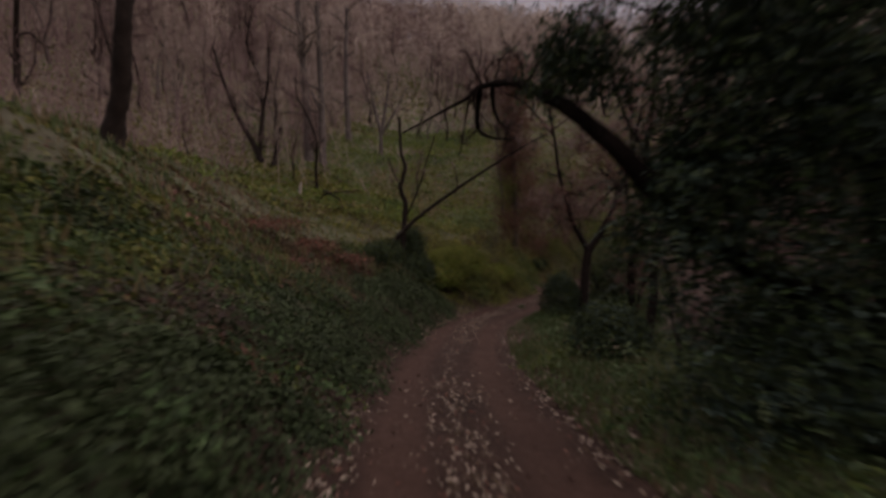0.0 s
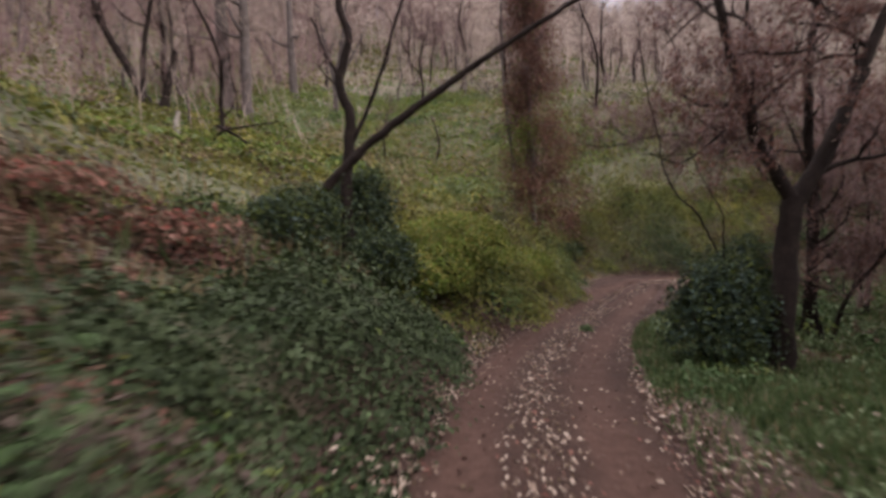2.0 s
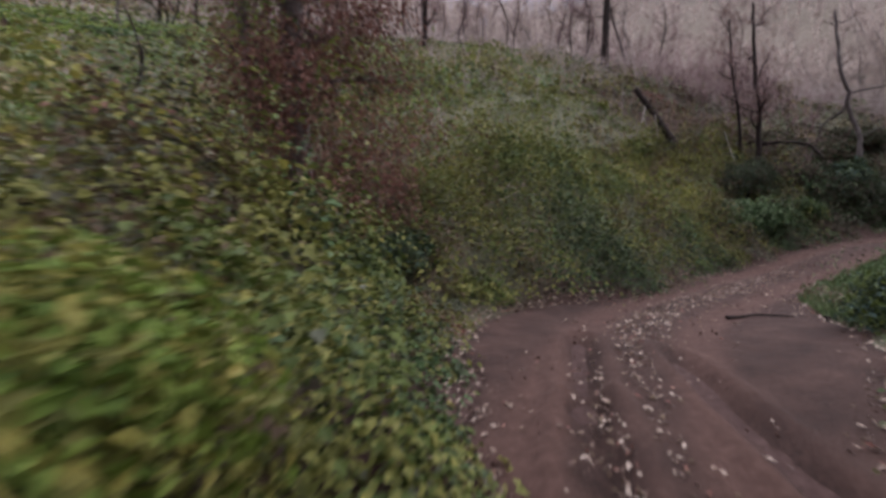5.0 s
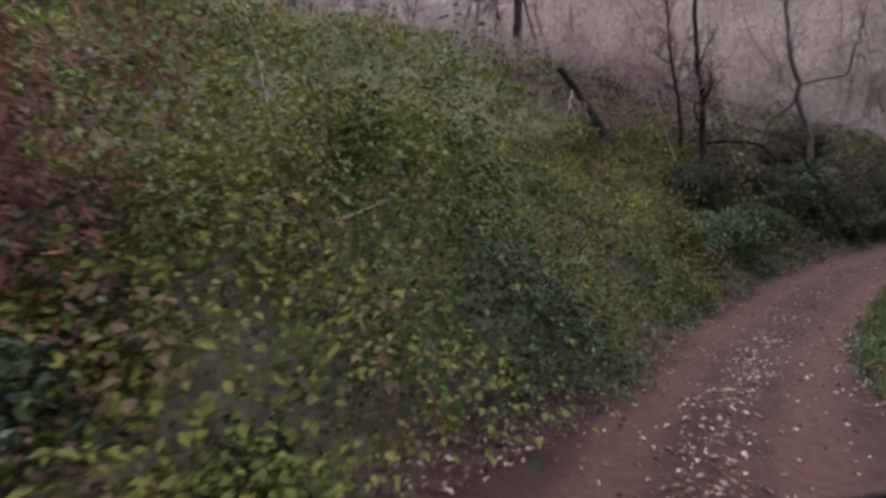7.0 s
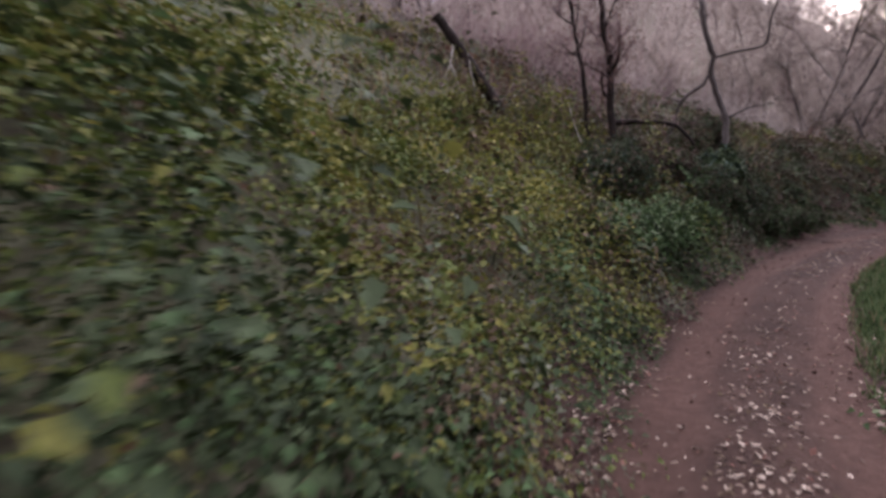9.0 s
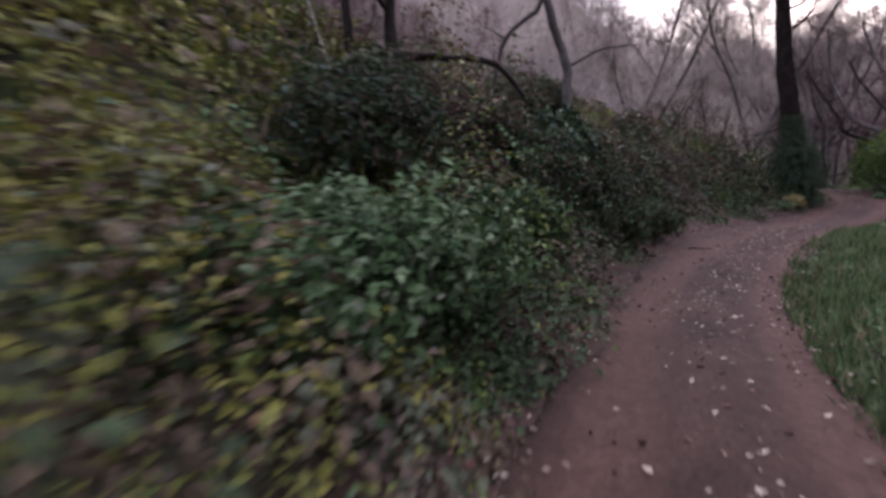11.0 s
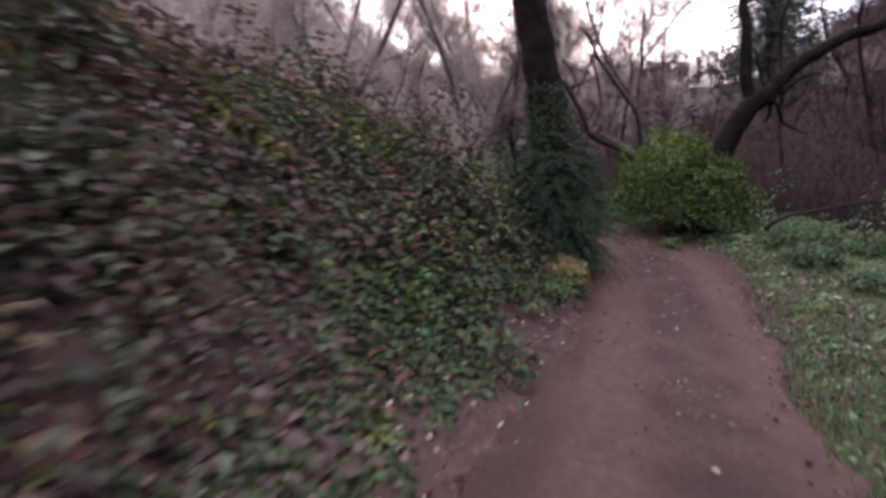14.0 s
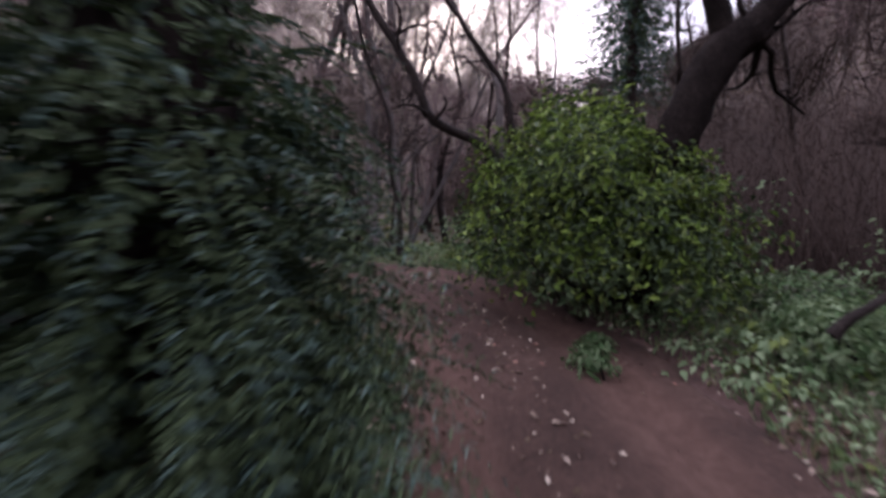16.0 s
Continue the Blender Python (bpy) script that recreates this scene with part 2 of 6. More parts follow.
def slivers(name, base, way, length, radius, material):
    """Thin tapered twigs: a three-sided spike each."""
    n = len(base)
    way = unit(way)
    side = unit(np.cross(way, np.tile([0.37, 0.21, 0.9], (n, 1))))
    other = np.cross(way, side)
    r = np.asarray(radius)[:, None] * np.ones((n, 1))
    ring = [base + r * (math.cos(a) * side + math.sin(a) * other) for a in (0, 2.1, 4.2)]
    tip = base + way * np.asarray(length)[:, None]
    v = np.stack([*ring, tip], 1).reshape(-1, 3)
    o = (np.arange(n) * 4)[:, None]
    f = np.concatenate([o + [0, 1, 3], o + [1, 2, 3], o + [2, 0, 3]], 1).reshape(-1, 3)
    return mesh_from(name, v, f, [material])


def leaves(name, pos, normal, size, mats, index=None, aspect=0.62, rng=None, fold=0.22, along=None):
    """A cloud of folded, pointed leaves of two triangles each."""
    rng = rng or np.random.default_rng(1)
    n = len(pos)
    normal = unit(normal)
    if along is None:
        along = rng.standard_normal((n, 3))
    along = unit(along - (along * normal).sum(1, keepdims=True) * normal)
    side = np.cross(normal, along)
    s = np.asarray(size)[:, None] * np.ones((n, 1))
    wide = s * aspect * 0.5
    lift = normal * s * fold
    mid = pos + along * s * 0.42
    droop = normal * s * 0.12
    v = np.stack([pos - lift * 0.3, mid + side * wide + lift * 0.5, pos + along * s - droop - lift * 0.3, mid - side * wide + lift * 0.5], 1).reshape(-1, 3)
    o = (np.arange(n) * 4)[:, None]
    f = np.concatenate([o + [0, 1, 2], o + [0, 2, 3]], 1).reshape(-1, 3)
    idx = None if index is None else np.repeat(np.asarray(index), 2)
    return mesh_from(name, v, f, mats, idx)


LATTICE = np.random.default_rng(77).random((8, 256, 256))


def vnoise(x, y, scale, seed=0):
    """Smooth value noise from 0 to 1, with features of that many metres."""
    u, w = np.asarray(x) / scale + 31.7 * seed, np.asarray(y) / scale + 17.3 * seed
    i, j = np.floor(u).astype(int), np.floor(w).astype(int)
    a, b = u - i, w - j
    a, b = a * a * (3 - 2 * a), b * b * (3 - 2 * b)
    t = LATTICE[seed % 8]
    g = lambda p, q: t[p % 256, q % 256]
    return (g(i, j) * (1 - a) + g(i + 1, j) * a) * (1 - b) + (g(i, j + 1) * (1 - a) + g(i + 1, j + 1) * a) * b


def fbm(x, y, scale, seed=0):
    return (vnoise(x, y, scale, seed) * 0.55 + vnoise(x, y, scale * 0.45, seed + 1) * 0.3 + vnoise(x, y, scale * 0.2, seed + 2) * 0.15)


# ---------------------------------------------------------------- the lie of the land
TRACK = [(1.0, -26, 2.6), (1.0, -12, 1.6), (0.9, -5, 0.6), (0.75, -0.33, -0.19), (0.34, 4.52, -0.99), (0.23, 8.85, -1.77), (0.56, 12.8, -2.51), (1.16, 16.49, -3.02), (2.28, 19.77, -3.5), (3.96, 22.74, -3.8),
         (5.52, 25.08, -3.9), (6.85, 26.76, -3.88), (9.03, 28.7, -3.98), (11.02, 29.9, -4.15), (13.04, 30.68, -4.24), (15.21, 31.32, -4.26), (17.75, 31.83, -4.18), (21.21, 32.17, -3.78), (24.92, 32.12, -3.59), (28.24, 31.5, -3.3),
         (31.31, 30.49, -3.09), (33.97, 29.46, -3.04), (36.4, 28.42, -2.83), (39.25, 27.55, -2.42), (41.5, 27.38, -2.1), (43.5, 27.8, -1.9), (45.6, 29.0, -1.95), (48.5, 31.4, -2.2), (52.5, 34.4, -2.5), (59, 38, -2.7)]
LINE = smooth_line(TRACK, 0.25)
TAN = unit(np.gradient(LINE[:, :2], axis=0))
LEFT = np.stack([-TAN[:, 1], TAN[:, 0]], 1)
ARC = np.r_[0, np.cumsum(np.linalg.norm(np.diff(LINE[:, :2], axis=0), axis=1))]
# the dirt spreads wide in the bend, on both sides, and lies off the middle after it
HALF_RIGHT = np.interp(ARC, [38, 41, 44, 45.5, 48, 50, 52, 54, 57, 59, 61, 63, 66, 70, 77, 83, 86, 88, 90, 92], [1.5, 1.45, 1.75, 1.75, 1.5, 1.4, 1.8, 1.95, 2.9, 3.0, 2.2, 1.45, 1.1, 0.95, 0.9, 0.9, 1.1, 1.45, 1.6, 1.4])
HALF_LEFT = np.interp(ARC, [38, 40, 45, 48, 51, 53, 54.4, 55.7, 57, 58.5, 59.6, 61, 63, 67, 70, 73, 75, 77, 80, 82, 85, 87, 88.5, 89.5, 91], [1.45, 1.3, 1.3, 1.35, 1.1, 1.1, 1.5, 2.2, 2.45, 1.9, 1.55, 1.25, 1.3, 1.4, 1.35, 1.3, 1.5, 1.75, 1.8, 1.65, 1.5, 1.4, 1.2, 1.05, 1.2])
SHIFT = HALF_LEFT - 1.35


def arc_at(x, y):
    return ARC[np.hypot(LINE[:, 0] - x, LINE[:, 1] - y).argmin()]


ACROSS = np.array([0, 1.2, 2, 3, 4.2, 6, 9, 13, 18, 26, 40, 60, 100, 160, 400])
BANKS = np.array([
    [0, 0, .5, 1.2, 1.9, 2.6, 3.6, 4.6, 5.1, 6.4, 11, 19, 50, 86, 120],
    [0, 0, .45, 1.0, 1.65, 2.4, 3.4, 4.5, 4.9, 6.0, 11, 19, 50, 86, 120],
    [0, 0, .3, .9, 1.6, 2.4, 3.2, 4.0, 4.8, 6.6, 11, 19, 50, 86, 120],
    [0, 0, .4, 1.0, 1.6, 2.5, 3.6, 4.4, 5.2, 7.5, 12.5, 22, 54, 88, 120],
    [0, 0, .4, 1.0, 1.8, 3.0, 4.9, 7.5, 10.2, 14, 22, 34, 64, 94, 130],
    [0, 0, .4, 1.2, 2.2, 3.6, 6.2, 9.8, 13, 18, 26, 38, 64, 90, 130],
    [0, 0, .55, 1.65, 2.85, 4.4, 6.6, 9.0, 12.2, 17, 25, 36, 58, 80, 120],
    [0, 0, .5, 1.4, 2.45, 3.75, 5.4, 7.1, 8.9, 11.8, 17, 24, 38, 56, 82],
    [0, 0, .1, .2, .3, .4, .6, .9, 1.3, 2, 4, 8, 20, 36, 60]])
BANK_AT = [arc_at(*p) for p in ((0.3, 8), (2.3, 20), (6.5, 26.5), (9, 28.7), (13, 30.7), (21.2, 32.2), (29, 31.2), (37, 28.2), (42, 27.4))]
RIGHT = np.array([0, 0, .08, .18, .2, -.1, -.5, -.3, 1.2, 5.0, 12, 21, 40, 64, 95])

# knolls and hollows of the slopes: place, rise and width
KNOLLS = [(-10.0, 13.8, 1.7, 3.0), (-11.0, 20.5, 1.5, 3.5), (-8.2, 8.5, 1.6, 3.0), (1.5, 41.0, -2.0, 7.0), (-0.5, 35.0, -0.5, 3.0), (-7.0, 66.0, -2.5, 14.0), (12.0, 35.2, 0.6, 3.0)]


def lie(x, y):
    """Ground height at points, with the distance from the track's middle and the side (left is +1)."""
    x, y = np.asarray(x, float).ravel(), np.asarray(y, float).ravel()
    z, dist, sides = np.empty_like(x), np.empty_like(x), np.empty_like(x)
    coarse = slice(0, None, 3)
    mixing = np.stack([np.interp(ARC[coarse], BANK_AT, np.eye(len(BANKS))[k]) for k in range(len(BANKS))], 1)
    for s in range(0, len(x), 8000):
        px, py = x[s:s + 8000], y[s:s + 8000]
        d2 = (px[:, None] - LINE[None, :, 0]) ** 2 + (py[:, None] - LINE[None, :, 1]) ** 2
        i = d2.argmin(1)
        ex, ey = px - LINE[i, 0], py - LINE[i, 1]
        lat = ex * LEFT[i, 0] + ey * LEFT[i, 1]
        d = np.sqrt(d2[np.arange(len(px)), i])
        w = 1 / (d2[:, coarse] + 0.6) ** 2
        w /= w.sum(1, keepdims=True)
        base = w @ LINE[coarse, 2]
        near = np.clip(1 - d / 3, 0, 1)
        base = base * (1 - near) + LINE[i, 2] * near
        reach = d - SHIFT[i] * np.clip(1.5 - d / 8, 0, 1)
        left = sum((w @ mixing[:, k]) * np.interp(reach, ACROSS, BANKS[k]) for k in range(len(BANKS)))
        side = np.clip(lat / (0.5 * d + 0.3), -1, 1) * 0.5 + 0.5
        side = side * side * (3 - 2 * side)
        z[s:s + 8000] = base + left * side + np.interp(d, ACROSS, RIGHT) * (1 - side)
        dist[s:s + 8000], sides[s:s + 8000] = d, np.sign(lat)
    bearing = np.degrees(np.arctan2(-(x - 12), y - 25))
    rise = np.interp(bearing, [-180, -150, -133, -126, -119, -105, -87, -82, -80, -76, -73, -60, -45, -30, -10, 15, 40, 60, 150, 180], [1.0, 1.1, 1.08, 0.7, 0.6, 0.6, 0.68, 0.8, 0.95, 1.09, 1.24, 1.3, 1.25, 0.98, 0.85, 0.85, 1.0, 1.05, 1.0, 1.0])
    z += np.maximum(z + 3, 0) * (rise - 1) * np.clip((dist - 20) / 50, 0, 1)
    rough = np.clip((dist - 1.5) / 3, 0, 1)
    z += rough * ((fbm(x, y, 3.0, 2) - 0.5) * 0.5 + (fbm(x, y, 22.0, 4) - 0.5) * np.clip((dist - 6) / 18, 0, 4))
    for hx, hy, rise_by, wide in KNOLLS:
        z += rise_by * np.exp(-((x - hx) ** 2 + (y - hy) ** 2) / wide**2) * np.clip((dist - 2.2) / 2, 0, 1)
    z -= 0.10 * np.clip((1.35 - dist) / 0.25, 0, 1)
    return z, dist, sides


def axis_steps(lo, hi, far_lo, far_hi, step):
    mid = np.arange(lo, hi, step)
    grow = np.cumsum(step * 1.11 ** np.arange(1, 60))
    return np.r_[(lo - grow[grow < lo - far_lo])[::-1], mid, hi + grow[grow < far_hi - hi]]


GX = axis_steps(-14, 56, -420, 480, 0.3)
GY = axis_steps(-6, 50, -420, 450, 0.3)
MX, MY = np.meshgrid(GX, GY, indexing="ij")
GZ, GD, GS = (a.reshape(MX.shape) for a in lie(MX, MY))


def height(x, y):
    """Ground height by interpolation in the grid."""
    x, y = np.asarray(x, float), np.asarray(y, float)
    i = np.clip(np.searchsorted(GX, x) - 1, 0, len(GX) - 2)
    j = np.clip(np.searchsorted(GY, y) - 1, 0, len(GY) - 2)
    a = np.clip((x - GX[i]) / (GX[i + 1] - GX[i]), 0, 1)
    b = np.clip((y - GY[j]) / (GY[j + 1] - GY[j]), 0, 1)
    return (GZ[i, j] * (1 - a) + GZ[i + 1, j] * a) * (1 - b) + (GZ[i, j + 1] * (1 - a) + GZ[i + 1, j + 1] * a) * b


def slope(x, y, e=0.4):
    gx = (height(x + e, y) - height(x - e, y)) / (2 * e)
    gy = (height(x, y + e) - height(x, y - e)) / (2 * e)
    return unit(np.stack([-gx, -gy, np.ones_like(gx)], 1))


def grid_mesh(name, pts, mats):
    a, b = pts.shape[:2]
    i, j = np.meshgrid(np.arange(a - 1), np.arange(b - 1), indexing="ij")
    f = np.stack([i * b + j, (i + 1) * b + j, (i + 1) * b + j + 1, i * b + j + 1], -1).reshape(-1, 4)
    return mesh_from(name, pts.reshape(-1, 3), f, mats, smooth=True)


ground_mesh = grid_mesh("ground", np.stack([MX, MY, GZ], -1), [EARTH])


def scar(x, y):
    """The eroded hollow of bare dark earth behind the leaning log."""
    return np.clip(1.6 * np.exp(-((x - 22.4) / 2.9) ** 2 - ((y - 40.2) / 2.6) ** 2) + 0.5 * (fbm(x, y, 1.3, 2) - 0.5), 0, 1)


BARE = np.maximum(np.clip((MX - 33) / 6, 0, 1) * np.clip((24 - MY) / 3, 0, 1), scar(MX, MY))
set_wear(ground_mesh, np.maximum(np.clip((2.6 + 1.2 * np.clip((MX - 22) / 3, 0, 1) * (GS > 0) - GD) / 0.8, 0, 1), 0.9 * BARE))
set_wear(ground_mesh, np.clip((GD - 11) / 10, 0, 1) * np.clip(0.35 + 1.1 * fbm(MX, MY, 9, 3), 0, 1) * (1 - 0.9 * BARE), "litter")
ground = tagged(part_mesh("ground", ground_mesh), "dark leaf-strewn woodland soil on steep banks", "ground", kind="structure")

# the dirt track: two worn ruts, a low crown between them, crumbling edges
span = np.linspace(-1, 1, 57)
keep = (ARC > 12) & (ARC < ARC[-1] - 0.5)
EDGE_L = (fbm(ARC, ARC * 0 + 2, 0.7, 1) - 0.5) * 0.5
EDGE_R = (fbm(ARC, ARC * 0 + 9, 0.8, 4) - 0.5) * 0.6
FURROWS = [((5.35, 25.2), (6.6, 26.95), 0.14, 0.16), ((6.6, 26.95), (8.0, 28.75), 0.13, 0.13), ((7.1, 25.3), (8.6, 27.8), 0.14, 0.12), ((35.7, 27.5), (37.0, 26.95), 0.15, 0.22)]


def furrow(x, y):
    """Depth of the tyre marks dug into the bend, with the soil thrown up beside them."""
    out = np.zeros_like(x)
    for a, b, deep, wide in FURROWS:
        a, b = np.array(a), np.array(b)
        u = np.clip(((x - a[0]) * (b - a)[0] + (y - a[1]) * (b - a)[1]) / ((b - a) @ (b - a)), 0, 1)
        r = np.hypot(x - a[0] - u * (b - a)[0], y - a[1] - u * (b - a)[1])
        out += -deep * np.exp(-(r / wide) ** 2) + deep * 0.4 * np.exp(-((r - 2.1 * wide) / 0.1) ** 2)
    return out


rows_x, worn = [], []
for k in np.where(keep)[0]:
    d = span * np.where(span > 0, HALF_LEFT[k] + EDGE_L[k], HALF_RIGHT[k] + EDGE_R[k])
    x, y = LINE[k, 0] + LEFT[k, 0] * d, LINE[k, 1] + LEFT[k, 1] * d
    ruts = -0.055 * (np.exp(-((d - 0.72) / 0.24) ** 2) + np.exp(-((d + 0.72) / 0.24) ** 2)) + 0.03 * np.exp(-(d / 0.3) ** 2)
    wob = (fbm(x, y, 0.9, 3) - 0.5) * 0.05 + (vnoise(x, y, 0.16, 5) - 0.5) * 0.016
    edge = np.clip((np.abs(span) - 0.86) / 0.14, 0, 1)
    z = LINE[k, 2] + ruts + wob - edge * 0.10 + 0.02
    z = np.where(d < -1.1, np.maximum(z, height(x, y) + 0.03 - edge * 0.09), z) + furrow(x, y)
    rows_x.append(np.stack([x, y, z], 1))
    tread = np.exp(-((np.abs(d) - 0.72) / 0.3) ** 4) * (0.35 + 1.1 * fbm(x, y, 1.4, 2)) + 0.25 * fbm(x, y, 0.8, 4)
    worn.append(np.clip(tread + 4 * furrow(x, y), 0, 1) * (1 - edge))
track_mesh = grid_mesh("dirt_track", np.stack(rows_x), [DIRT])
set_wear(track_mesh, np.stack(worn))
track = tagged(part_mesh("dirt_track", track_mesh), "damp red-brown dirt track with worn wheel ruts", "track", kind="structure")


# ---------------------------------------------------------------- ground plants
def strip(rng, n, a0, a1, d0, d1, side=1, bias=1.0):
    """Random places beside the track: between two lengths along it and two distances from its middle."""
    a = rng.uniform(a0, a1, n)
    d = d0 + (d1 - d0) * rng.random(n) ** bias
    if side < 0:
        d = d + np.interp(a, ARC, HALF_RIGHT) - 1.4
        d = np.where((a > 38.5) & (a < 43.5) & (d < 2.2) & (rng.random(n) < 0.8), d + 1.2, d)
    if side > 0:
        d = d + np.interp(a, ARC, SHIFT)
    lx = np.interp(a, ARC, LINE[:, 0]) + side * d * np.interp(a, ARC, LEFT[:, 0])
    ly = np.interp(a, ARC, LINE[:, 1]) + side * d * np.interp(a, ARC, LEFT[:, 1])
    return lx, ly, a, d


def choose(rng, weights, drift=None):
    """One column per row, drawn by its weights; with a drifting noise, neighbours are drawn alike."""
    w = np.maximum(np.asarray(weights, float), 0)
    c = np.cumsum(w, 1) / w.sum(1, keepdims=True)
    u = rng.random(len(w))
    if drift is not None:
        mixed = drift + 0.3 * u
        u = np.empty(len(w))
        u[np.argsort(mixed)] = (np.arange(len(w)) + 0.5) / len(w)
    return (u[:, None] > c).sum(1)


A0, A1, A2, A3 = arc_at(0.75, -0.33), arc_at(2.3, 19.8), arc_at(5.5, 25.1), arc_at(9.0, 28.7)
A4, A5, A6, A7 = arc_at(15.2, 31.3), arc_at(21.2, 32.2), arc_at(28.2, 31.5), arc_at(36.4, 28.4)
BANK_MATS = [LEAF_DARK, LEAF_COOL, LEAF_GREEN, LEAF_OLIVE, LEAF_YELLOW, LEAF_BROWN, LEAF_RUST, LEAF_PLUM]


def bump(v, mid, wide):
    return np.exp(-((v - mid) / wide) ** 2)


def bank_weights(x, y, a, d):
    """How the plants of the left-hand bank change along the track and up the slope, with shade at its foot painted as
    darker leaves.
    """
    p, q = fbm(x, y, 2.2, 1), fbm(x, y, 1.1, 6)
    up = np.clip((d - 2) / 4, 0, 1)
    early, late = np.clip((A2 - 6.0 - a) / 4 + 0.5, 0, 1), np.clip((a - A5 + 1) / 4, 0, 1)
    middle = np.clip(1 - early - late, 0, 1)
    bend = middle * bump(a, A2 - 1, 4.0)
    # low, foot, shady and near put the shaded bank foot into leaf colour
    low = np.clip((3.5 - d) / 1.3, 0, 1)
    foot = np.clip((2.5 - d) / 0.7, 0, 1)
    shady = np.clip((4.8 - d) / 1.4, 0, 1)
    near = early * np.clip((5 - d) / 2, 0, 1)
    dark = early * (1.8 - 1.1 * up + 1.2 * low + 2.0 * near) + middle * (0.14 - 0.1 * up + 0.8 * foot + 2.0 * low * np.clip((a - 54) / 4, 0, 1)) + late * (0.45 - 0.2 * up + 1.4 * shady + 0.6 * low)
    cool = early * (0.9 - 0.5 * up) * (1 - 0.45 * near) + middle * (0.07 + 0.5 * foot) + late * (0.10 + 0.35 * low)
    green = early * (0.5 + 0.5 * up) * (1 - 0.75 * near) + middle * (1.0 - 0.4 * foot) + late * 0.10
    olive = (early * (0.25 + 0.5 * up) * (1 - 0.9 * near) + middle * (1.5 + 2.0 * up) * (1 - 0.5 * foot) + late * (0.12 + 0.25 * up) + bend) * (1 - 0.7 * low * (1 - middle))
    yellow = middle * (0.06 + 1.8 * bump(a, A4 + 1.5, 2.2) * bump(d, 4.2, 1.5)) + 0.2 * middle * (1 - low) * (q > 0.6) + 0.25 * middle * up + bend * 0.35 * up 
    brown = early * (0.12 - 0.08 * near) + middle * (1.25 + 0.8 * (p > 0.55)) * (1 - 0.6 * low) + late * (1.0 + 0.5 * (p > 0.5)) * (0.5 + 0.5 * up) * (1 - 0.3 * low)
    rust = early * 0.02 + middle * 0.03 + late * (0.12 + 0.4 * (q > 0.6)) * up
    plum = early * (0.12 + 0.15 * low) + middle * 0.15 * (p > 0.5) + late * (0.75 + 0.5 * (q > 0.5)) * (0.6 + 0.4 * shady)
    dull = late * (1.5 - 0.6 * shady - 0.3 * low) + 0.35 * middle * (1 - 0.7 * low) + 0.25 * middle * foot + 0.3 * early * (1 - near)
    lush = bump(a, 50.0, 3.2)
    dark, brown, plum = dark * (1 - 0.85 * lush), brown * (1 - 0.7 * lush), plum * (1 - 0.8 * lush)
    green, olive, yellow = green + 1.0 * lush, olive + 1.0 * lush, yellow + 0.5 * lush
    patch = bump(a, 40.5 - 0.25 * (d - 6), 2.6) * np.clip((d - 3.5) / 0.6, 0, 1) * np.clip((11 - d) / 2, 0, 1)
    keep_green = 1 - 0.85 * patch
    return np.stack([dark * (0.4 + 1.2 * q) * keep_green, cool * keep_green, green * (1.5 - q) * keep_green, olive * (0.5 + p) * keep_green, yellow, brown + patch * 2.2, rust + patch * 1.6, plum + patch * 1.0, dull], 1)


def bank_height(x, y, a, d, tall):
    """How tall the plants grow: waist-high by the track, short on the early plateau."""
    early = np.clip((A2 - 5 - a) / 3 + 0.5, 0, 1)
    late = np.clip((a - A5 - 1.5) / 3, 0, 1)
    tall = tall * (1 - 0.52 * late) * (1 - 0.8 * late * np.clip(1.25 - (d - np.interp(a, ARC, HALF_LEFT)) / 0.9, 0, 1))
    return tall * (1 - 0.35 * early) * (1 - 0.78 * early * np.clip((d - 2.5) / 1.0, 0, 1)) * np.clip((d - 0.95) / 1.1, 0.12, 1)


def bare_foot(x, y, a, d, side):
    """True where the later bank's foot is left bare, its dark earth standing in for shade."""
    wide = (0.62 * fbm(x, y, 1.1, 4) - 0.02) * np.clip((a - A5 - 2) / 3, 0, 1) * np.clip((A7 + 1.5 - a) / 2, 0, 1)
    return (side > 0) & (d - np.interp(a, ARC, HALF_LEFT) < wide)


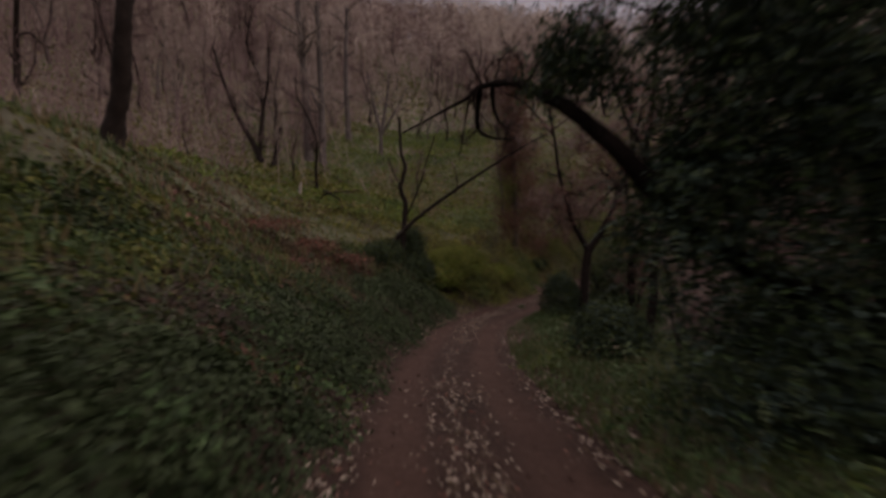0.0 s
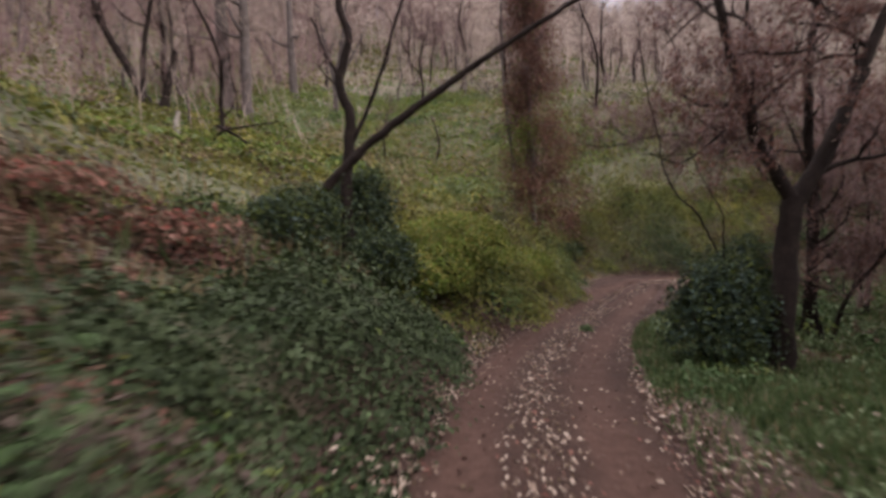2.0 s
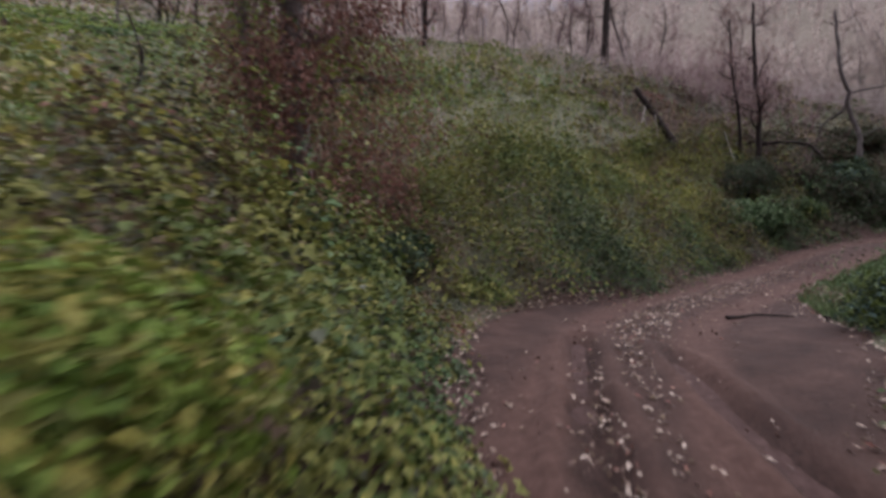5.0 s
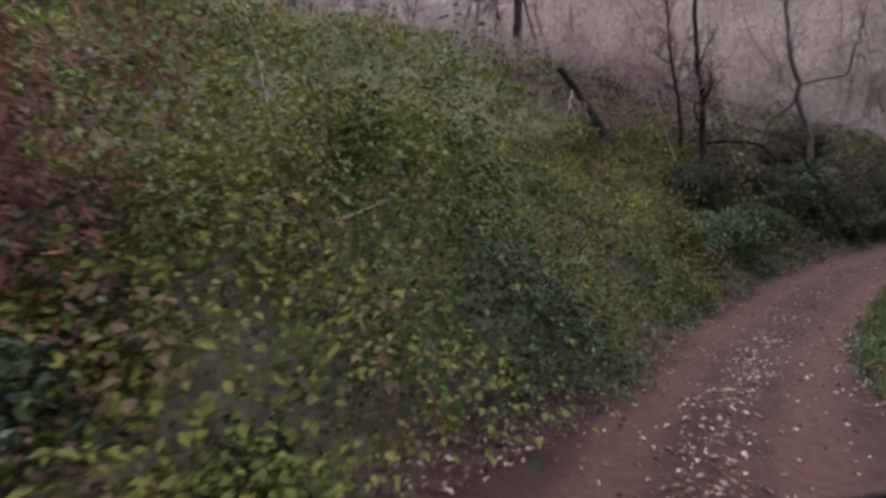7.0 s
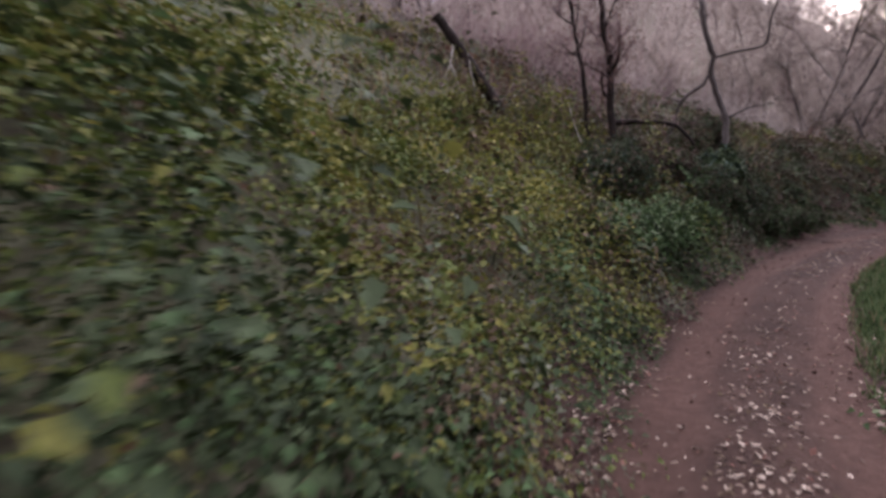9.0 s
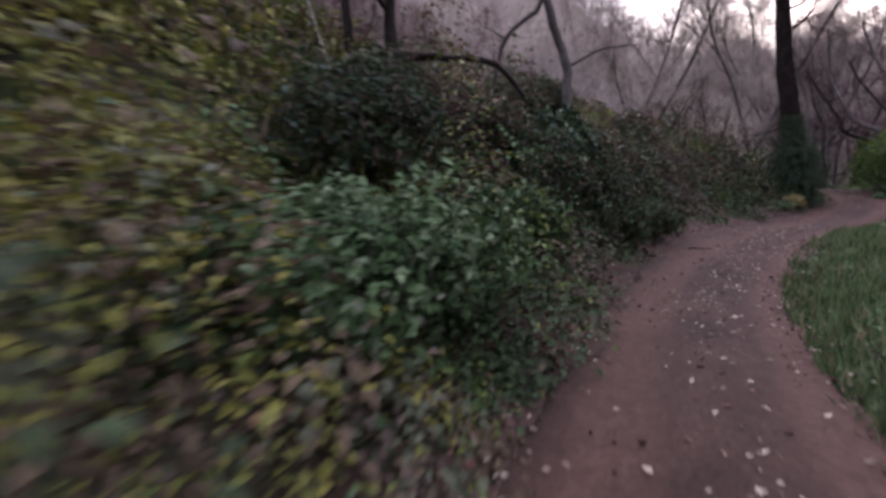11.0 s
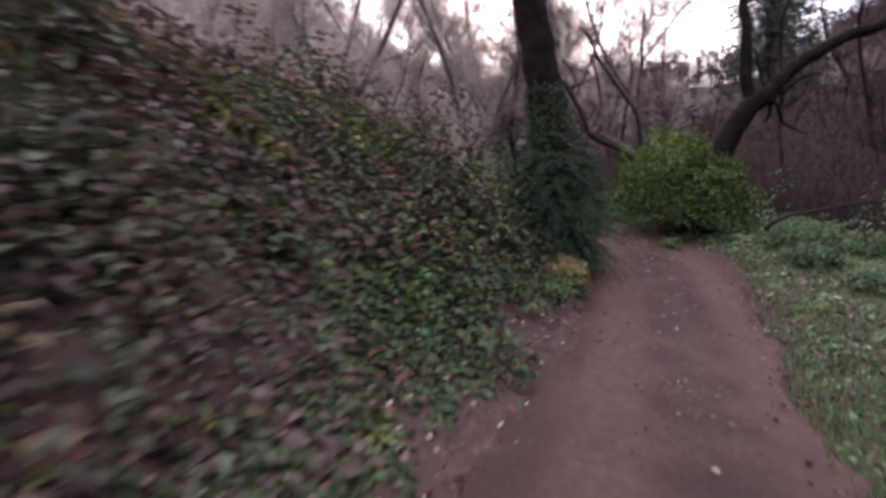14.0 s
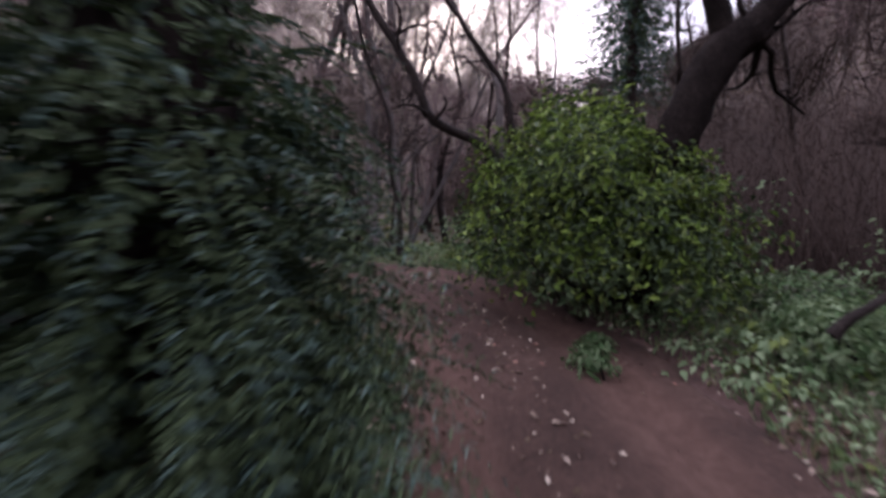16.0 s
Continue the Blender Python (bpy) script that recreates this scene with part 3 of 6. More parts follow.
def undergrowth(name, label, plants, per, loose, a0, a1, d0, d1, side, size, wide, tall, seed, weights, mats, bias=1.0, aspect=0.62):
    """Many single plants, each a dome of leaves mostly of its own kind, and loose leaves between them."""
    rng = np.random.default_rng(seed)
    cx, cy, ca, cd = strip(rng, plants, a0, a1, d0, d1, side, bias)
    grown = ~bare_foot(cx, cy, ca, cd, side)
    cx, cy, ca, cd, plants = cx[grown], cy[grown], ca[grown], cd[grown], int(grown.sum())
    kind = choose(rng, weights(cx, cy, ca, cd), fbm(cx, cy, 1.7, 3))
    lump = np.clip(fbm(cx, cy, 1.5, seed % 5) * 5.0 - 1.9, 0.06, 1.8)
    rise = 1 + 1.0 * (side < 0) * np.clip((ca - A6) / 4, 0, 1)
    grow = bank_height(cx, cy, ca, cd, tall) * rise * lump * rng.uniform(0.6, 1.25, plants) * np.where(rng.random(plants) < 0.2, 1.65, 0.65)
    reach = rng.uniform(wide[0], wide[1], plants) * (0.7 + 0.4 * lump)
    leaf = rng.uniform(0.75, 1.3, plants)
    k = np.repeat(np.arange(plants), per)
    n = len(k)
    ang, rho = rng.uniform(0, 2 * np.pi, n), np.sqrt(rng.random(n)) * rng.uniform(0.75, 1.15, n)
    ox, oy = np.cos(ang) * rho, np.sin(ang) * rho
    x, y = cx[k] + ox * reach[k], cy[k] + oy * reach[k]
    shell = 0.35 + 0.65 * rng.random(n) ** 0.45
    z = height(x, y) + grow[k] * np.sqrt(np.clip(1.15 - rho**2 * 0.85, 0.05, 1)) * shell + 0.015
    late = np.clip((ca[k] - A5 - 1) / 3, 0, 1)
    flat = (0.65 + 0.35 * late) * (side > 0)
    out = np.stack([ox * (1.1 - 0.6 * flat), oy * (1.1 - 0.6 * flat), 0.55 + 0.55 * flat], 1)
    nor = out + slope(x, y) * (0.35 - 0.25 * flat)[:, None] + rng.standard_normal((n, 3)) * 0.27
    along = np.stack([ox, oy, np.full(n, -0.35)], 1) + rng.standard_normal((n, 3)) * 0.55
    own = np.where(rng.random(n) < 0.88, kind[k], choose(rng, weights(x, y, ca[k], cd[k])))
    s = rng.uniform(size[0], size[1], n) * leaf[k] * np.clip(0.75 + cd[k] * 0.07, 0.8, 1.8) * (1 + 0.15 * bump(ca[k], 50, 4)) * (0.9 + 0.22 * late)
    lx, ly, la, ld = strip(rng, loose, a0, a1, d0, d1, side, bias)
    grown = ~bare_foot(lx, ly, la, ld, side)
    lx, ly, la, ld, loose = lx[grown], ly[grown], la[grown], ld[grown], int(grown.sum())
    lz = height(lx, ly) + 0.02 + 0.25 * bank_height(lx, ly, la, ld, tall) * rng.random(loose) * np.clip(fbm(lx, ly, 1.6, seed % 5) * 2.4 - 0.6, 0.1, 1.2)
    lnor = slope(lx, ly) + rng.standard_normal((loose, 3)) * 0.35
    pos = np.vstack([np.stack([x, y, z], 1), np.stack([lx, ly, lz], 1)])
    me = leaves(name, pos, np.vstack([nor, lnor]), np.r_[s, rng.uniform(size[0], size[1], loose)], mats, np.r_[own, choose(rng, weights(lx, ly, la, ld), fbm(lx, ly, 1.7, 3))], aspect, rng, 0.22, np.vstack([along, rng.standard_normal((loose, 3))]))
    return tagged(part_mesh(name, me), label, "undergrowth", kind="stuff")


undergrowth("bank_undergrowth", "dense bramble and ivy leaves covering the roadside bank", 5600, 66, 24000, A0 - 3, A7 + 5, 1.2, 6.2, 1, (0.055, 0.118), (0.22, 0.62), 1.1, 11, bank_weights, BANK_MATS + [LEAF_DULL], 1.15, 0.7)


def slope_weights(x, y, a, d):
    p = fbm(x, y, 4.0, 1)
    w = bank_weights(x, y, a, d) * np.array([0.4, 0.7, 1.1, 1.1, 0.8, 0.8, 1.0, 0.6, 1.4])
    dry = np.clip((d - 5) / 6, 0, 1) * (0.3 + 0.9 * (p > 0.5))
    sunny = bump(a, 50, 11)
    w *= 1 + sunny[:, None] * np.array([-0.7, -0.5, 0, 0.7, 1.6, -0.2, 0, -0.6, -0.5])
    dug = scar(x, y)[:, None]
    w *= 1 - dug * np.array([0.7, 1, 1, 1, 1, 0.5, 0.8, 0, 0.9])
    return np.column_stack([w, dry * (1 - dug[:, 0])])


undergrowth("slope_undergrowth", "olive and brown leafy scrub on the upper bank", 2400, 26, 45000, A0 - 4, A7 + 5, 5.2, 19.0, 1, (0.09, 0.17), (0.25, 0.7), 0.6, 12, slope_weights, BANK_MATS + [LEAF_DULL, GRASS_DRY], 1.3)
VERGE_MATS = [LEAF_DARK, LEAF_COOL, LEAF_GREEN, LEAF_SAGE, LEAF_BROWN, LEAF_TAN]


def verge_weights(x, y, a, d):
    p = fbm(x, y, 1.6, 3)
    end = np.maximum(np.clip((a - A5) / 5, 0, 1), bump(a, 47, 7))
    return np.stack([0.06 * (1 - end) + 0.05, 1.2 - 0.4 * end, 0.6 - 0.2 * end, 0.9 + 0.7 * end, 0.10 + 0.25 * (p > 0.6), 0.05 + 0.15 * (d < 2.1)], 1)


undergrowth("verge_herbs", "low green herbs and nettles along the track verge", 2800, 30, 26000, A0 - 3, A7 + 12, 1.45, 7.0, -1, (0.055, 0.115), (0.18, 0.55), 0.5, 13, verge_weights, VERGE_MATS, 1.3)


def grass_patch(name, label, n, a0, a1, d0, d1, side, long, mats, share, seed, lean=0.35):
    rng = np.random.default_rng(seed)
    x, y, a, d = strip(rng, n, a0, a1, d0, d1, side, 1.2)
    ok = fbm(x, y, 1.2, 5) + 0.25 * rng.random(n) > 0.42
    x, y = x[ok], y[ok]
    n = len(x)
    blade = rng.uniform(long[0], long[1], n) * (1 - 0.4 * np.clip((a[ok] - A7 + 5) / 3, 0, 1) * (side < 0))
    pos = np.stack([x, y, height(x, y) - 0.01], 1)
    along = np.stack([rng.normal(0, lean, n), rng.normal(0, lean, n), np.ones(n)], 1)
    nor = rng.standard_normal((n, 3)) * [1, 1, 0.1]
    me = leaves(name, pos, nor, blade, mats, (rng.random(n) > share).astype(int), 0.07, rng, 0.05, along)
    return tagged(part_mesh(name, me), label, "grass", kind="stuff")


grass_patch("verge_grass", "tufts of green grass beside the dirt track", 60000, A0 - 2, A7 + 10, 1.25, 6.0, -1, (0.10, 0.26), [GRASS, GRASS_DRY], 0.8, 14)
grass_patch("lush_verge", "lush bright green grass on the track verge", 62000, A0 + 14, A7 + 9, 1.25, 5.0, -1, (0.08, 0.24), [GRASS, LEAF_COOL], 0.4, 16, 0.7)
grass_patch("crest_grass", "bright tufted grass where the track bends out of sight", 14000, A7 + 4, A7 + 16, 1.2, 6.0, 1, (0.12, 0.34), [GRASS, GRASS_DRY], 0.7, 17)
grass_patch("bank_grass", "dry and green grass among the bank plants", 12000, A0 - 2, A7 + 8, 3.5, 14.0, 1, (0.2, 0.5), [GRASS, GRASS_DRY], 0.45, 15)


def hillside_cover():
    """Low patchy herbs and dry grass over the far slopes."""
    rng = np.random.default_rng(21)
    n = 230000
    ang, r = rng.uniform(-0.95, 3.5, n), 12 + 95 * rng.random(n) ** 1.4
    x, y = 10 + r * np.cos(ang), 26 + r * np.sin(ang)
    i = np.clip(np.searchsorted(GX, x) - 1, 0, len(GX) - 2)
    j = np.clip(np.searchsorted(GY, y) - 1, 0, len(GY) - 2)
    ok = (GD[i, j] > 10) & (rng.random(n) > 0.65 * BARE[i, j])
    bare = BARE[i, j][ok]
    x, y = x[ok], y[ok]
    n = len(x)
    p = fbm(x, y, 7, 2)
    nor = slope(x, y) + rng.standard_normal((n, 3)) * 0.45
    dist = np.hypot(x - 10, y - 26)
    s = rng.uniform(0.11, 0.24, n) * (0.8 + dist / 40)
    pos = np.stack([x, y, height(x, y) + 0.25 * rng.random(n) * (0.4 + p)], 1)
    w = np.stack([0.08 + 0 * p, 0.5 * (p < 0.5), 1.0 * (p < 0.56), 1.2 + 0 * p, 0.05 + 0 * p, 0.3 * (p > 0.45) + 0.003 * dist, 0.03 + 0 * p, 0.12 + 0 * p, 0.3 + 0.006 * dist, 1.2 * (p < 0.56) * (1 + (x < 12)), 1.1 * (p < 0.6) + 0.4], 1)
    valley = bump(x, 0, 9) * bump(y, 40, 16)
    w[:, 9] += 2.2 * valley * (p < 0.6)
    w[:, 10] += 1.2 * valley
    warm = bump(x, 12, 12) * bump(y, 46, 14)
    w[:, 4] += 0.9 * warm
    w[:, 3] += 1.5 * warm
    w[:, 8] += 0.8 * warm
    w = np.where((bare > 0.3)[:, None], [0.3, 0.02, 0.02, 0.03, 0, 1.0, 0.05, 1.0, 0.02, 0, 0.02], w)
    me = leaves("hillside_cover", pos, nor, s, BANK_MATS + [GRASS_DRY, LEAF_BRIGHT, GRASS], choose(rng, w, fbm(x, y, 5.0, 2)), 0.6, rng)
    return tagged(part_mesh("hillside_cover", me), "patchy herbs, dead leaves and dry grass on wooded slopes", "ground cover", kind="stuff")


hillside_cover()


def valley_herbs():
    """Green herbs and grass in drifts over the floor and lower side of the little valley."""
    rng = np.random.default_rng(22)
    n = 60000
    x, y = rng.normal(-2, 8, n), rng.uniform(27, 66, n)
    i = np.clip(np.searchsorted(GX, x) - 1, 0, len(GX) - 2)
    j = np.clip(np.searchsorted(GY, y) - 1, 0, len(GY) - 2)
    p = fbm(x, y, 6.0, 4)
    ok = (GD[i, j] > 9) & (p + 0.2 * rng.random(n) > 0.42)
    x, y, p = x[ok], y[ok], p[ok]
    n = len(x)
    lump = np.clip(fbm(x, y, 1.8, 1) * 3.0 - 1.0, 0.05, 1.2)
    pos = np.stack([x, y, height(x, y) + 0.5 * lump * rng.random(n) ** 0.5], 1)
    nor = slope(x, y) + rng.standard_normal((n, 3)) * 0.4
    w = np.tile([0.5, 1.0, 0.8, 0.7, 0.25], (n, 1))
    me = leaves("valley_herbs", pos, nor, rng.uniform(0.12, 0.26, n), [LEAF_COOL, LEAF_BRIGHT, LEAF_OLIVE, GRASS, GRASS_DRY], choose(rng, w, fbm(x, y, 4.0, 5)), 0.6, rng)
    return tagged(part_mesh("valley_herbs", me), "green herbs and grass in drifts over the valley floor", "ground cover", kind="stuff")


valley_herbs()


def fallen_leaves():
    rng = np.random.default_rng(31)
    n = 30000
    a = np.r_[rng.uniform(A0 - 2, A7 + 9, n - 1000), rng.normal(42.3, 2.3, 1000)]
    where = rng.random(n)
    d = np.where(where < 0.34, rng.normal(0.02, 0.22, n), np.where(where < 0.68, np.interp(a, ARC, HALF_LEFT) + rng.normal(-0.06, 0.16, n) + np.abs(rng.normal(0, 0.45, n)) * np.clip((a - A5) / 3, 0, 1), np.where(where < 0.93, -np.interp(a, ARC, HALF_RIGHT) + rng.normal(0.1, 0.2, n), rng.uniform(-1.2, 1.2, n))))
    d[-1000:] = -1.4 - np.abs(rng.normal(0, 0.3, 1000))
    a[-1000:-450] = a[:550]
    d[-1000:-450] = d[:550]
    heavy = vnoise(a, d * 0 + 3, 2.5, 6)
    heavy[-1000:] = fbm(a[-1000:], d[-1000:], 1.2, 2)
    late = np.clip((a - A6 - 2) / 5, 0, 1)
    ok = (heavy + 0.4 * rng.random(n) > 0.42) & (rng.random(n) > late * np.where(where < 0.34, 0.4, np.where(where < 0.68, 0.0, 0.5))) & ((a < A4) | (rng.random(n) < 0.7))
    ok |= (a > A5) & (where > 0.34) & (where < 0.68) & (rng.random(n) < 0.85)
    ok |= (a < A3) & (where > 0.34) & (where < 0.93) & (rng.random(n) < np.where(where > 0.68, 0.75, 0.5))
    a, d = a[ok], d[ok]
    n = len(a)
    x = np.interp(a, ARC, LINE[:, 0]) + d * np.interp(a, ARC, LEFT[:, 0])
    y = np.interp(a, ARC, LINE[:, 1]) + d * np.interp(a, ARC, LEFT[:, 1])
    ruts = -0.055 * (bump(d, 0.72, 0.24) + bump(d, -0.72, 0.24)) + 0.03 * bump(d, 0, 0.3)
    wob = (fbm(x, y, 0.9, 3) - 0.5) * 0.05
    z = np.maximum(np.interp(a, ARC, LINE[:, 2]) + ruts + wob + 0.035, height(x, y) + 0.055)
    nor = np.array([0, 0, 1.0]) + rng.standard_normal((n, 3)) * 0.25
    me = leaves("fallen_leaves", np.stack([x, y, z], 1), nor, rng.uniform(0.036, 0.088, n) * (1 - 0.15 * np.clip((a - A5) / 4, 0, 1)), [LEAF_TAN, LEAF_BROWN, LEAF_RUST], choose(rng, np.tile([0.72, 0.18, 0.10], (n, 1))), rng.uniform(0.3, 0.7, (n, 1)), rng, 0.09)
    return tagged(part_mesh("fallen_leaves", me), "pale tan fallen leaves scattered along the dirt track", "leaf litter", kind="stuff")


fallen_leaves()


def track_clods():
    """Crumbs and clods of earth and small stones lying on the track and along its edges."""
    rng = np.random.default_rng(33)
    n = 5200
    a = rng.uniform(A0 - 2, A7 + 8, n)
    right = np.interp(a, ARC, HALF_RIGHT)
    where = rng.random(n)
    d = np.where(where < 0.35, np.interp(a, ARC, HALF_LEFT) + rng.normal(-0.1, 0.14, n), np.where(where < 0.7, -right + rng.normal(0.05, 0.16, n), rng.uniform(-1, 1, n) * np.minimum(right, 1.3)))
    x = np.interp(a, ARC, LINE[:, 0]) + d * np.interp(a, ARC, LEFT[:, 0])
    y = np.interp(a, ARC, LINE[:, 1]) + d * np.interp(a, ARC, LEFT[:, 1])
    z = np.maximum(np.interp(a, ARC, LINE[:, 2]) + 0.01, height(x, y) + 0.03)
    size = 0.006 + 0.028 * rng.random(n) ** 3
    corner = np.array([(1, 0, 0), (0, 1, 0), (-1, 0, 0), (0, -1, 0), (0, 0, 0.9), (0, 0, -0.6)])
    v = np.stack([x, y, z], 1)[:, None] + corner[None] * size[:, None, None] * rng.uniform(0.6, 1.3, (n, 6, 3)) + rng.normal(0, 0.2, (n, 6, 3)) * size[:, None, None]
    tri = np.array([(0, 1, 4), (1, 2, 4), (2, 3, 4), (3, 0, 4), (1, 0, 5), (2, 1, 5), (3, 2, 5), (0, 3, 5)])
    f = (np.arange(n) * 6)[:, None, None] + tri[None]
    me = mesh_from("track_clods", v.reshape(-1, 3), f.reshape(-1, 3), [DIRT])
    set_wear(me, np.full(n * 6, 0.75))
    return tagged(part_mesh("track_clods", me), "crumbs and clods of red-brown earth on the track", "clods", kind="stuff")


track_clods()


# ---------------------------------------------------------------- trees and shrubs
def bough(rng, start, way, length, sag=0.0, wander=0.25, steps=6):
    """A wandering line for a branch."""
    pts, p, w = [np.array(start, float)], np.array(start, float), unit(way)
    for _ in range(steps):
        w = unit(w + rng.normal(0, wander, 3) + np.array([0, 0, 0.08 - sag]))
        p = p + w * length / steps
        pts.append(p.copy())
    return np.array(pts)


def fork_out(rng, shape, twigs, path, radii, n, reach, depth, spread_out=0.9, lift=0.35, begin=0.25):
    """Side branches along a limb, and twigs at the ends of the last ones."""
    for _ in range(n):
        u = begin + (1 - begin) * rng.random() ** 0.8
        k = min(len(path) - 2, int(u * (len(path) - 1)))
        t = unit(path[k + 1] - path[k])
        w = unit(t * 0.55 + rng.normal(0, spread_out, 3) + np.array([0, 0, lift]))
        ln = reach * rng.uniform(0.5, 1.1)
        line = bough(rng, path[k], w, ln)
        r0 = min(radii[k] * rng.uniform(0.35, 0.6), reach * 0.035)
        rad = np.linspace(r0, r0 * 0.25, len(line))
        shape.tube(line, rad, 5 if depth > 1 else 4)
        if depth > 1:
            fork_out(rng, shape, twigs, line, rad, max(2, n // 2), reach * 0.55, depth - 1, spread_out, lift)
        else:
            for q in range(1, len(line)):
                for _ in range(3):
                    twigs.append((line[q], unit(unit(line[q] - line[q - 1]) + rng.normal(0, 0.7, 3) + [0, 0, 0.2]), reach * rng.uniform(0.25, 0.8), r0 * 0.3 + 0.0035))


def finish_tree(ob, trunk, twigs, bark, twig_mat, clinging=0, dry=None, big=(0.04, 0.08)):
    base = np.array(ob.location)
    trunk.v = [v - base for v in trunk.v]
    part_mesh("trunk", trunk.mesh("trunk", bark), ob)
    if twigs:
        b, w, ln, r = (np.array(c) for c in zip(*twigs))
        part_mesh("crown", slivers("crown", b - base, w, ln, r, twig_mat), ob, "bare twiggy crown")
        if clinging:
            rng = np.random.default_rng(len(b))
            k = rng.integers(0, len(b), clinging)
            at_twig = b[k] - base + unit(w[k]) * (ln[k] * rng.uniform(0.2, 1.0, clinging))[:, None]
            hang = rng.normal(0, 0.5, (clinging, 3)) + [0, 0, -0.7]
            part_mesh("withered_leaves", leaves("withered_leaves", at_twig, rng.standard_normal((clinging, 3)), rng.uniform(big[0], big[1], clinging), dry or [LEAF_RUST, LEAF_TAN], (rng.random(clinging) > 0.75).astype(int), 0.5, rng, 0.2, hang), ob, "few withered leaves still clinging")
    return ob


def built_tree(name, label, lines, bark=BARK_DARK, twig_mat=TWIG, seed=1, n=9, reach=1.5, depth=2, group="", begin=0.25, category="tree", lift=0.35, clinging=0, bare=False):
    """A tree from its main limbs: each a list of points with a first and a last radius."""
    rng = np.random.default_rng(seed)
    base = lines[0][0][0]
    ob = thing(name, base, label, category, group)
    shape, twigs, limbs = Shape(), [], []
    for pts, r0, r1 in lines:
        if pts is not lines[0][0]:
            limb = Shape()
            limbs.append(limb)
        else:
            limb = shape
        line = smooth_line(pts, 0.18)
        line[1:-1] += rng.normal(0, 0.012, (len(line) - 2, 3))
        rad = r0 + (r1 - r0) * np.linspace(0, 1, len(line)) ** 0.85
        if pts is lines[0][0]:
            rad[:4] *= np.array([1.5, 1.3, 1.15, 1.05])[: len(rad[:4])]
        limb.tube(line, rad, 9, rng, 0.05)
        if not (bare and limb is shape):
            fork_out(rng, limb, twigs, line, rad, n, reach, depth, begin=begin, lift=lift)
    for limb in limbs:
        limb.v = [v - np.array(base) for v in limb.v]
        part_mesh("limb", limb.mesh("limb", bark), ob)
    return finish_tree(ob, shape, twigs, bark, twig_mat, clinging)


def wild_tree(rng, tall, r0, stems=1, boughs=8, reach=0.28, fork_depth=2):
    """Limb lines of an ordinary bare woodland tree standing at the origin."""
    lines = []
    for s in range(stems):
        lean = rng.normal(0, 0.10 + 0.12 * (stems > 1), 2)
        pts = [(0, 0, -0.3)]
        x = y = 0.0
        for k in range(1, 6):
            x += lean[0] * tall / 5 + rng.normal(0, 0.035 * tall)
            y += lean[1] * tall / 5 + rng.normal(0, 0.035 * tall)
            pts.append((x, y, tall * k / 5))
        lines.append((pts, r0 * (1 if s == 0 else 0.7), r0 * 0.15))
    return lines


def place_on(x, y, sink=0.1):
    return (x, y, float(height(np.array([x]), np.array([y]))[0]) - sink)


def ground_under(pts, sink=0.15):
    """The first point of a limb, set into the ground below it."""
    x, y, _ = pts[0]
    return [place_on(x, y, sink), *pts[0 if pts[0][2] > place_on(x, y)[2] + 0.2 else 1:]]


# the two-stemmed bare tree on the inner side of the bend
built_tree("forked_tree", "bare forked tree with reddish twigs beside the track", [
    (ground_under([(5.53, 18.15, -2.38), (5.59, 18.25, -1.57), (5.74, 18.37, -0.5)]), 0.2, 0.16),
    ([(5.72, 18.36, -0.6), (5.26, 18.49, 0.22), (5.0, 18.59, 0.93), (4.79, 18.7, 1.74), (4.58, 18.83, 2.63), (4.46, 18.96, 3.62), (4.2, 19.1, 5)], 0.12, 0.04),
    ([(5.74, 18.37, -0.6), (6.15, 18.41, 0.03), (6.62, 18.5, 0.92), (6.99, 18.59, 1.81), (7.32, 18.67, 2.61), (7.56, 18.79, 3.68), (7.8, 19, 5)], 0.14, 0.04),
    ([(6.06, 18.4, -0.15), (6.6, 18.39, 0.07), (7.22, 18.37, 0.15), (8.5, 18.3, 0.4)], 0.05, 0.015),
    ([(6.71, 18.51, 1.01), (6.77, 18.6, 1.81), (6.55, 18.67, 2.26), (6.11, 18.74, 2.62)], 0.05, 0.015),
    ([(5.4, 18.47, 0.0), (5.36, 18.56, 0.6), (4.82, 18.62, 0.64), (4.36, 18.63, 0.29), (3.97, 18.64, 0.07), (3.53, 18.71, 0.23)], 0.035, 0.012),
    ([(4.4, 19.0, 3.9), (3.2, 19.1, 5.2), (2.1, 19.1, 5.5), (1.5, 19.0, 5.0), (1.9, 18.9, 4.3), (2.9, 18.9, 4.05)], 0.045, 0.015)], BARK_DARK, TWIG, 41, 10, 1.5, 3, clinging=15000, bare=True)
built_tree("pale_stump", "small pale broken stump among the slope herbs", [(ground_under([(-8.3, 28.2, 1.5), (-8.28, 28.2, 2.0), (-8.22, 28.25, 2.35)]), 0.09, 0.07)], BARK_PALE, TWIG, 59, 0, 0.3, category="stump")


